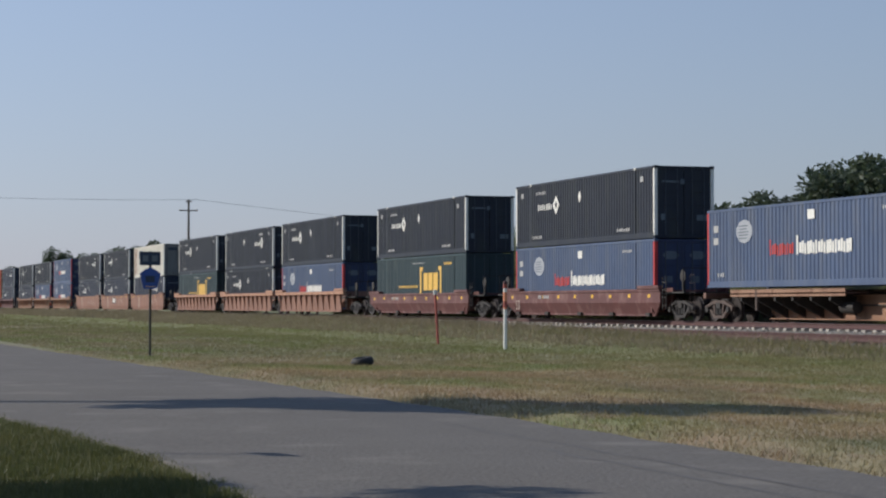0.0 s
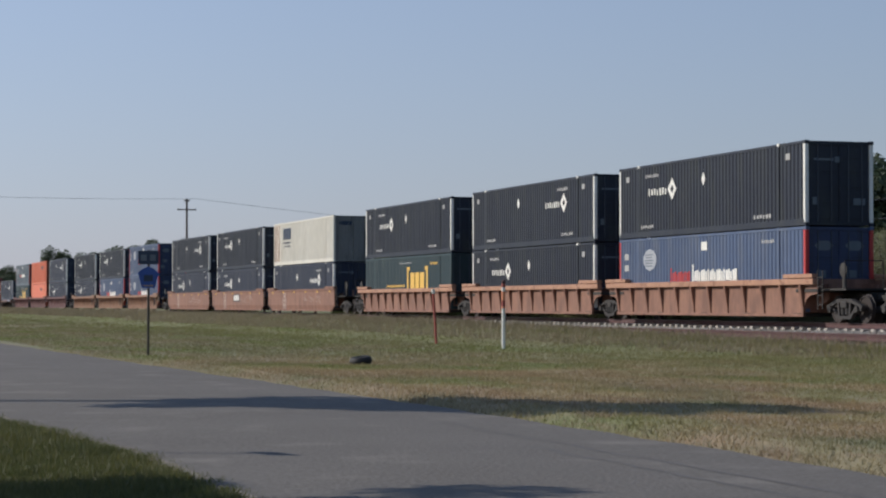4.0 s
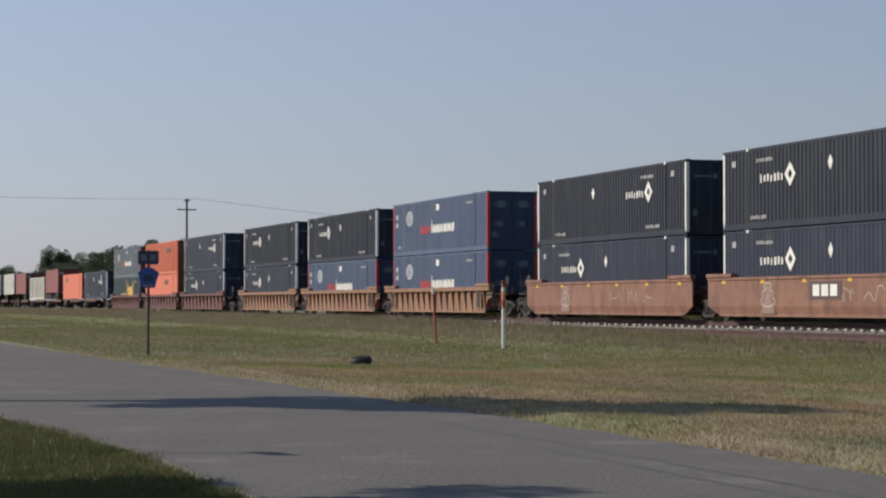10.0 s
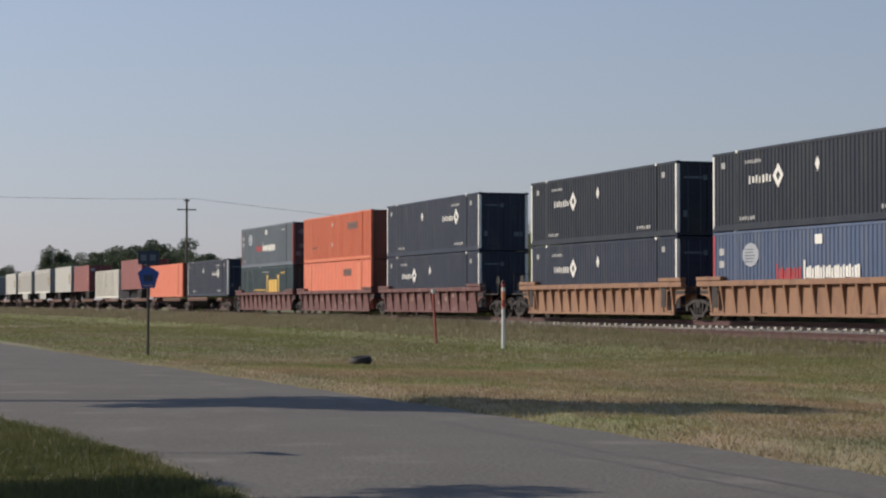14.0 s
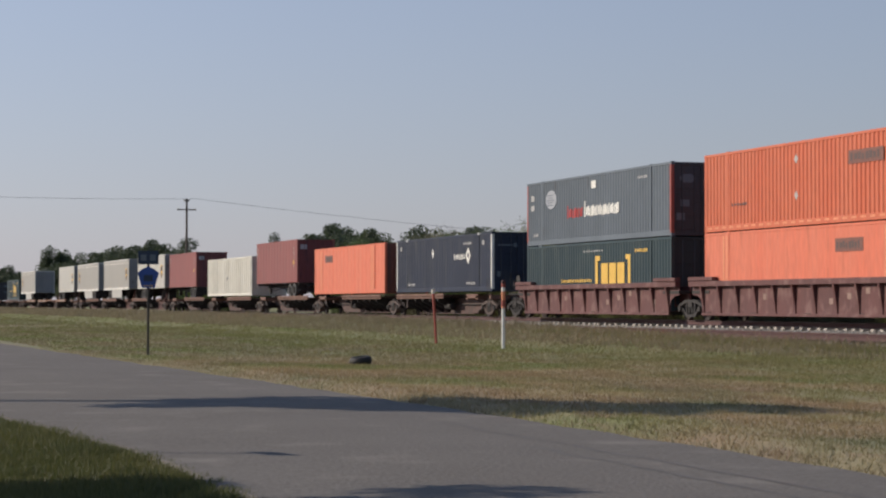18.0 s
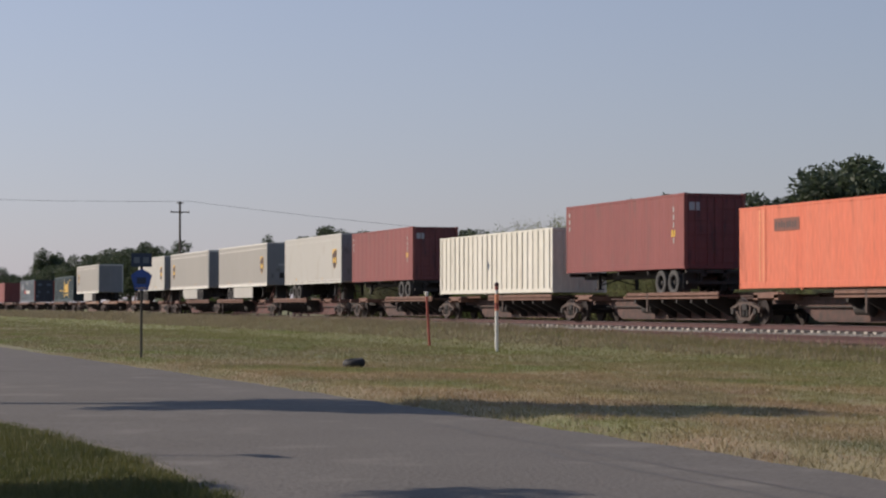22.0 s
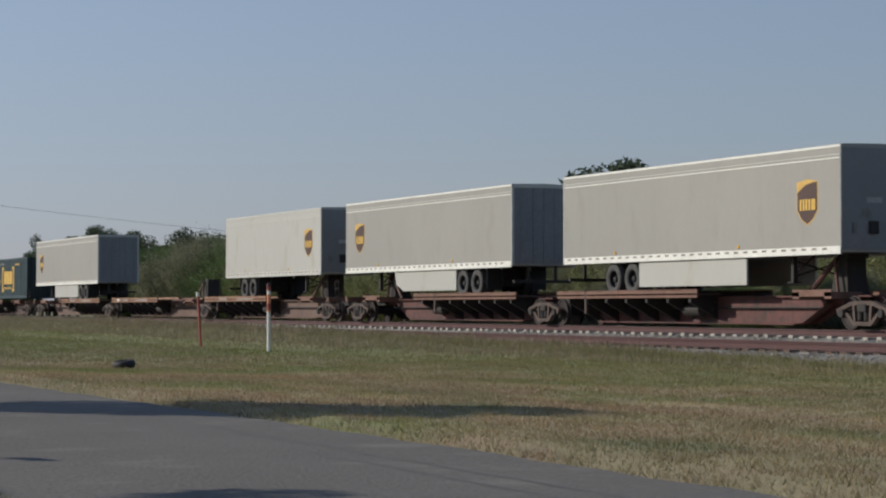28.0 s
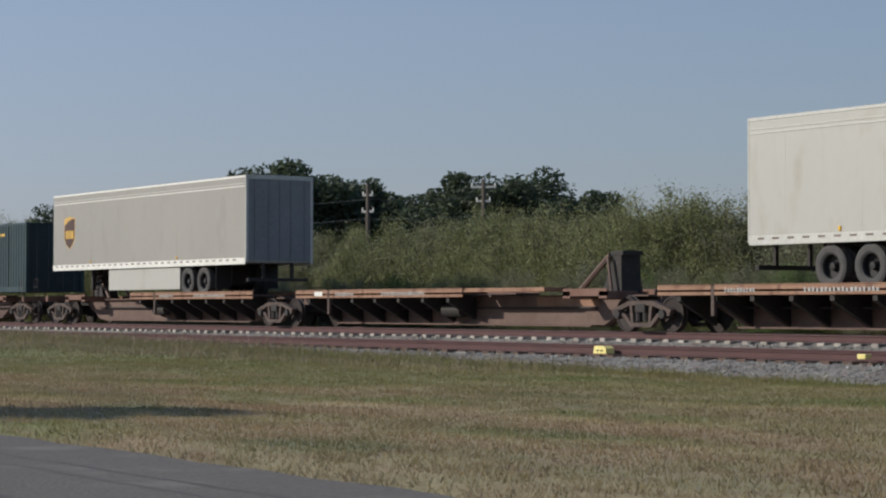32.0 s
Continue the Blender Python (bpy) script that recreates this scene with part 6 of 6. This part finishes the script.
def route_sign():
    thing = tagged(new("route_sign"), "blue five-sided route sign with small panel above", "road sign")
    thing.matrix_basis = pose(-54.57, 9.36, 0, 0, 0, 0)
    part("post", boxes((-0.03, 0.03, -0.03, 0.03, -0.1, 2.78), bevel=0.006), M["post_dark"], thing)
    face = pose(0, 0, 0, 0, 0, 80)

    def panel(name, pts, d0, d1, mat, parent, label=""):
        bm = plate(pts, d0, d1)
        bm.transform(face)
        return part(name, bm, mat, parent, label)

    pent = [(-0.17, 1.78), (0.17, 1.78), (0.28, 2.18), (0.15, 2.28), (0, 2.35), (-0.15, 2.28), (-0.28, 2.18)]
    p = panel("pentagon", pent, -0.056, -0.050, M["sign_blue"], thing, "blue pentagon panel")
    panel("border", [(-0.13, 1.83), (0.13, 1.83), (0.135, 1.845), (-0.135, 1.845)], -0.060, -0.056, M["gold"], p)
    panel("number_bar", [(-0.12, 1.95), (0.12, 1.95), (0.12, 2.12), (-0.12, 2.12)], -0.060, -0.056, M["ink"], p)
    q = panel("upper_panel", [(-0.27, 2.40), (0.27, 2.40), (0.27, 2.76), (-0.27, 2.76)], -0.056, -0.050, M["ink"], thing, "dark blue panel")
    for a in (-0.2, 0.04):
        panel("panel_bar", [(a, 2.5), (a + 0.15, 2.5), (a + 0.15, 2.66), (a, 2.66)], -0.060, -0.056, M["grey_blue"], q)


def marker_post():
    thing = tagged(new("marker_post"), "slim white marker post with faded red bands and maroon cap", "marker post")
    thing.matrix_basis = pose(-59.64, 21.12, 0)
    part("shaft", lathe([(0, 0.055), (1.0, 0.055), (1.92, 0.055)], (0, 0, 0), 12), M["white"], thing).matrix_basis = pose(0, 0, -0.05, 90)
    part("faded_band", lathe([(1.22, 0.060), (1.74, 0.060)], (0, 0, 0), 12), M["peach"], thing, "faded pink band").matrix_basis = pose(0, 0, 0, 90)
    part("red_band", lathe([(1.28, 0.0625), (1.46, 0.0625)], (0, 0, 0), 12), M["red_post"], thing, "worn red band").matrix_basis = pose(0, 0, 0, 90)
    part("red_neck", lathe([(1.86, 0.062), (1.98, 0.062)], (0, 0, 0), 12), M["red_post"], thing).matrix_basis = pose(0, 0, 0, 90)
    part("cap", lathe([(1.98, 0.05), (1.99, 0.072), (2.05, 0.068), (2.09, 0.03)], (0, 0, 0), 12), M["maroon_cap"], thing).matrix_basis = pose(0, 0, 0, 90)


def red_post():
    thing = tagged(new("leaning_post"), "thin red post with pale top, leaning in the grass", "marker post")
    thing.matrix_basis = pose(-69.07, 21.97, 0, 0, 4.3, -70)
    part("shaft", boxes((-0.04, 0.04, -0.03, 0.03, -0.1, 1.72), bevel=0.008), M["red_post"], thing)
    part("top", boxes((-0.057, 0.057, -0.032, 0.032, 1.72, 1.88), bevel=0.008), M["white"], thing)


def old_tyre():
    bm = bmesh.new()
    n1, n2 = 28, 10
    ring = [[bm.verts.new(((0.20 + 0.085 * math.cos(b)) * math.cos(a), (0.20 + 0.085 * math.cos(b)) * math.sin(a), 0.10 + 0.11 * math.sin(b))) for b in [2 * math.pi * j / n2 for j in range(n2)]] for a in [2 * math.pi * i / n1 for i in range(n1)]]
    for i in range(n1):
        for j in range(n2):
            bm.faces.new((ring[i][j], ring[(i + 1) % n1][j], ring[(i + 1) % n1][(j + 1) % n2], ring[i][(j + 1) % n2]))
    ob = whole("tyre", bm, M["rim"], "discarded black tyre lying in the grass", "tyre", smooth=True)
    ob.matrix_basis = pose(-44.5, 12.4, 0.0, 8, 0, 20) @ Matrix.Scale(0.9, 4)


def derail():
    thing = tagged(new("derail_block"), "bright yellow derail wedge beside the siding rail", "derail")
    thing.matrix_basis = pose(-36.6, 28.72, SIDING_RAIL - 0.15) @ Matrix.Diagonal((0.9, 0.8, 0.68, 1))
    part("wedge", plate([(-0.26, 0.0), (0.26, 0.0), (0.24, 0.18), (0.12, 0.25), (-0.2, 0.25)], -0.16, 0.14), M["bright_yellow"], thing)
    for x in (-0.12, 0.04):
        part("lifting_hole", boxes((x, x + 0.09, -0.168, -0.16, 0.07, 0.12)), M["steel"], thing)
    part("base_plate", boxes((-0.4, 0.4, -0.22, 0.2, -0.06, 0.0)), M["rail"], thing)


def tie_block(x, y, z, w, h, turn, paint="tie", label="pale cut timber block on the ballast"):
    ob = whole("timber_block", boxes((-w, w, -0.11, 0.11, 0, h), bevel=0.015), M[paint], label, "timber block", "timber blocks by the siding")
    ob.matrix_basis = pose(x, y, z, 0, 0, turn)


def street_blade():
    thing = tagged(new("street_sign"), "street name blade on a thin post by the road", "road sign")
    thing.matrix_basis = pose(-19.9, 0.86, 0, 0, 0, 14)
    part("post", rod((0, 0, -0.1), (0, 0, 2.16), 0.03, 8), M["galv"], thing)
    part("blade", boxes((-0.28, 0.28, -0.008, 0.008, 2.0, 2.17), bevel=0.004), M["green"], thing)


def utility_pole(x, y, high, turn, arms, arm_paint="wood_pole", label="grey wooden utility pole with crossarm and wires"):
    thing = tagged(new("utility_pole"), label, "utility pole", "utility poles")
    thing.matrix_basis = pose(x, y, 0, 0, 0, turn)
    part("pole", rod((0, 0, -0.2), (0, 0, high), 0.15, 10, 0.10), M["wood_pole"], thing)
    for z, half in arms:
        arm = part("crossarm", boxes((-half, half, -0.05, 0.05, z - 0.06, z + 0.06), bevel=0.008), M[arm_paint], thing)
        for q in (-0.9, 0.9):
            part("insulator", rod((q * half, 0, z + 0.06), (q * half, 0, z + 0.22), 0.05, 8, 0.03), M["white"], arm)
    return thing


def wire(p, q, sag, group="power lines"):
    bm = bmesh.new()
    p, q = Vector(p), Vector(q)
    pts = [p.lerp(q, i / 20) - Vector((0, 0, sag * 4 * (i / 20) * (1 - i / 20))) for i in range(21)]
    side = (q - p).cross(Vector((0, 0, 1))).normalized() * 0.014
    up = Vector((0, 0, 0.014))
    rings = [[bm.verts.new(c + o) for o in (side, up, -side, -up)] for c in pts]
    for a, b in zip(rings, rings[1:]):
        for i in range(4):
            bm.faces.new((a[i], a[(i + 1) % 4], b[(i + 1) % 4], b[i]))
    whole("power_line", bm, M["wire"], "thin sagging power line between utility poles", "wire", group)


route_sign()
marker_post()
red_post()
old_tyre()
derail()
tie_block(-28.45, 28.62, 0.36, 0.10, 0.10, 12, "bright_yellow", "yellow-painted block beside the siding rail")
tie_block(-41.5, 28.3, 0.22, 0.26, 0.05, -8)
tie_block(-31.0, 31.9, 0.30, 0.3, 0.05, 20)
street_blade()
utility_pole(-205, 39.0, 11.9, 90, ((10.8, 0.95), (11.7, 0.3)))
utility_pole(-203, 5.0, 12.2, 90, ((11.1, 0.95),))
utility_pole(-228, 104.0, 9.0, 90, ((8.2, 0.95),))
for a in (-0.85, 0.85):
    if a > 0:
        wire((-205 + a * 0.2, 39 + a, 11.9), (-203 + a * 0.2, 5 + a, 12.0), 0.25)
        wire((-205 + a * 0.2, 39 + a, 11.9), (-228 + a * 0.2, 104 + a, 8.4), 0.5)
x2, y2 = around(31.6, 108)
x3, y3 = around(34.8, 110)
x4, y4 = around(27.0, 112)
utility_pole(x2, y2, 7.85, 30, ((6.35, 0.35), (7.2, 0.3)), "pale")
utility_pole(x3, y3, 8.15, 40, ((7.75, 0.7), (7.0, 0.4)), "pale")
for z in (7.0, 6.0):
    wire((x2, y2, z), (x3, y3, z + 0.3), 0.15)
    wire((x2, y2, z), (x4, y4, z - 0.1), 0.2)


# ---- what moves ----
def motions():
    for thing, s, z in ROLLING:
        walk(thing, [(t, pose(s + travel(t), TRACK_Y, z)) for t in range(0, 33, 2)])
    # wheels turn as the train rolls; all wheels at one end of their trucks share one turning
    first = {}
    for w in WHEELS:
        key = w.location.x > 0
        if key not in first:
            x, r = w.location.x, w.location.z
            walk(w, [(k / 30, pose(x, 0, r) @ Matrix.Rotation(travel(k / 30) / r, 4, "Y")) for k in range(0, 961, 2)])
            first[key] = w
        else:
            w.rotation_mode = "QUATERNION"
            keys = w.animation_data_create()
            keys.action = first[key].animation_data.action
            keys.action_slot = first[key].animation_data.action_slot


motions()
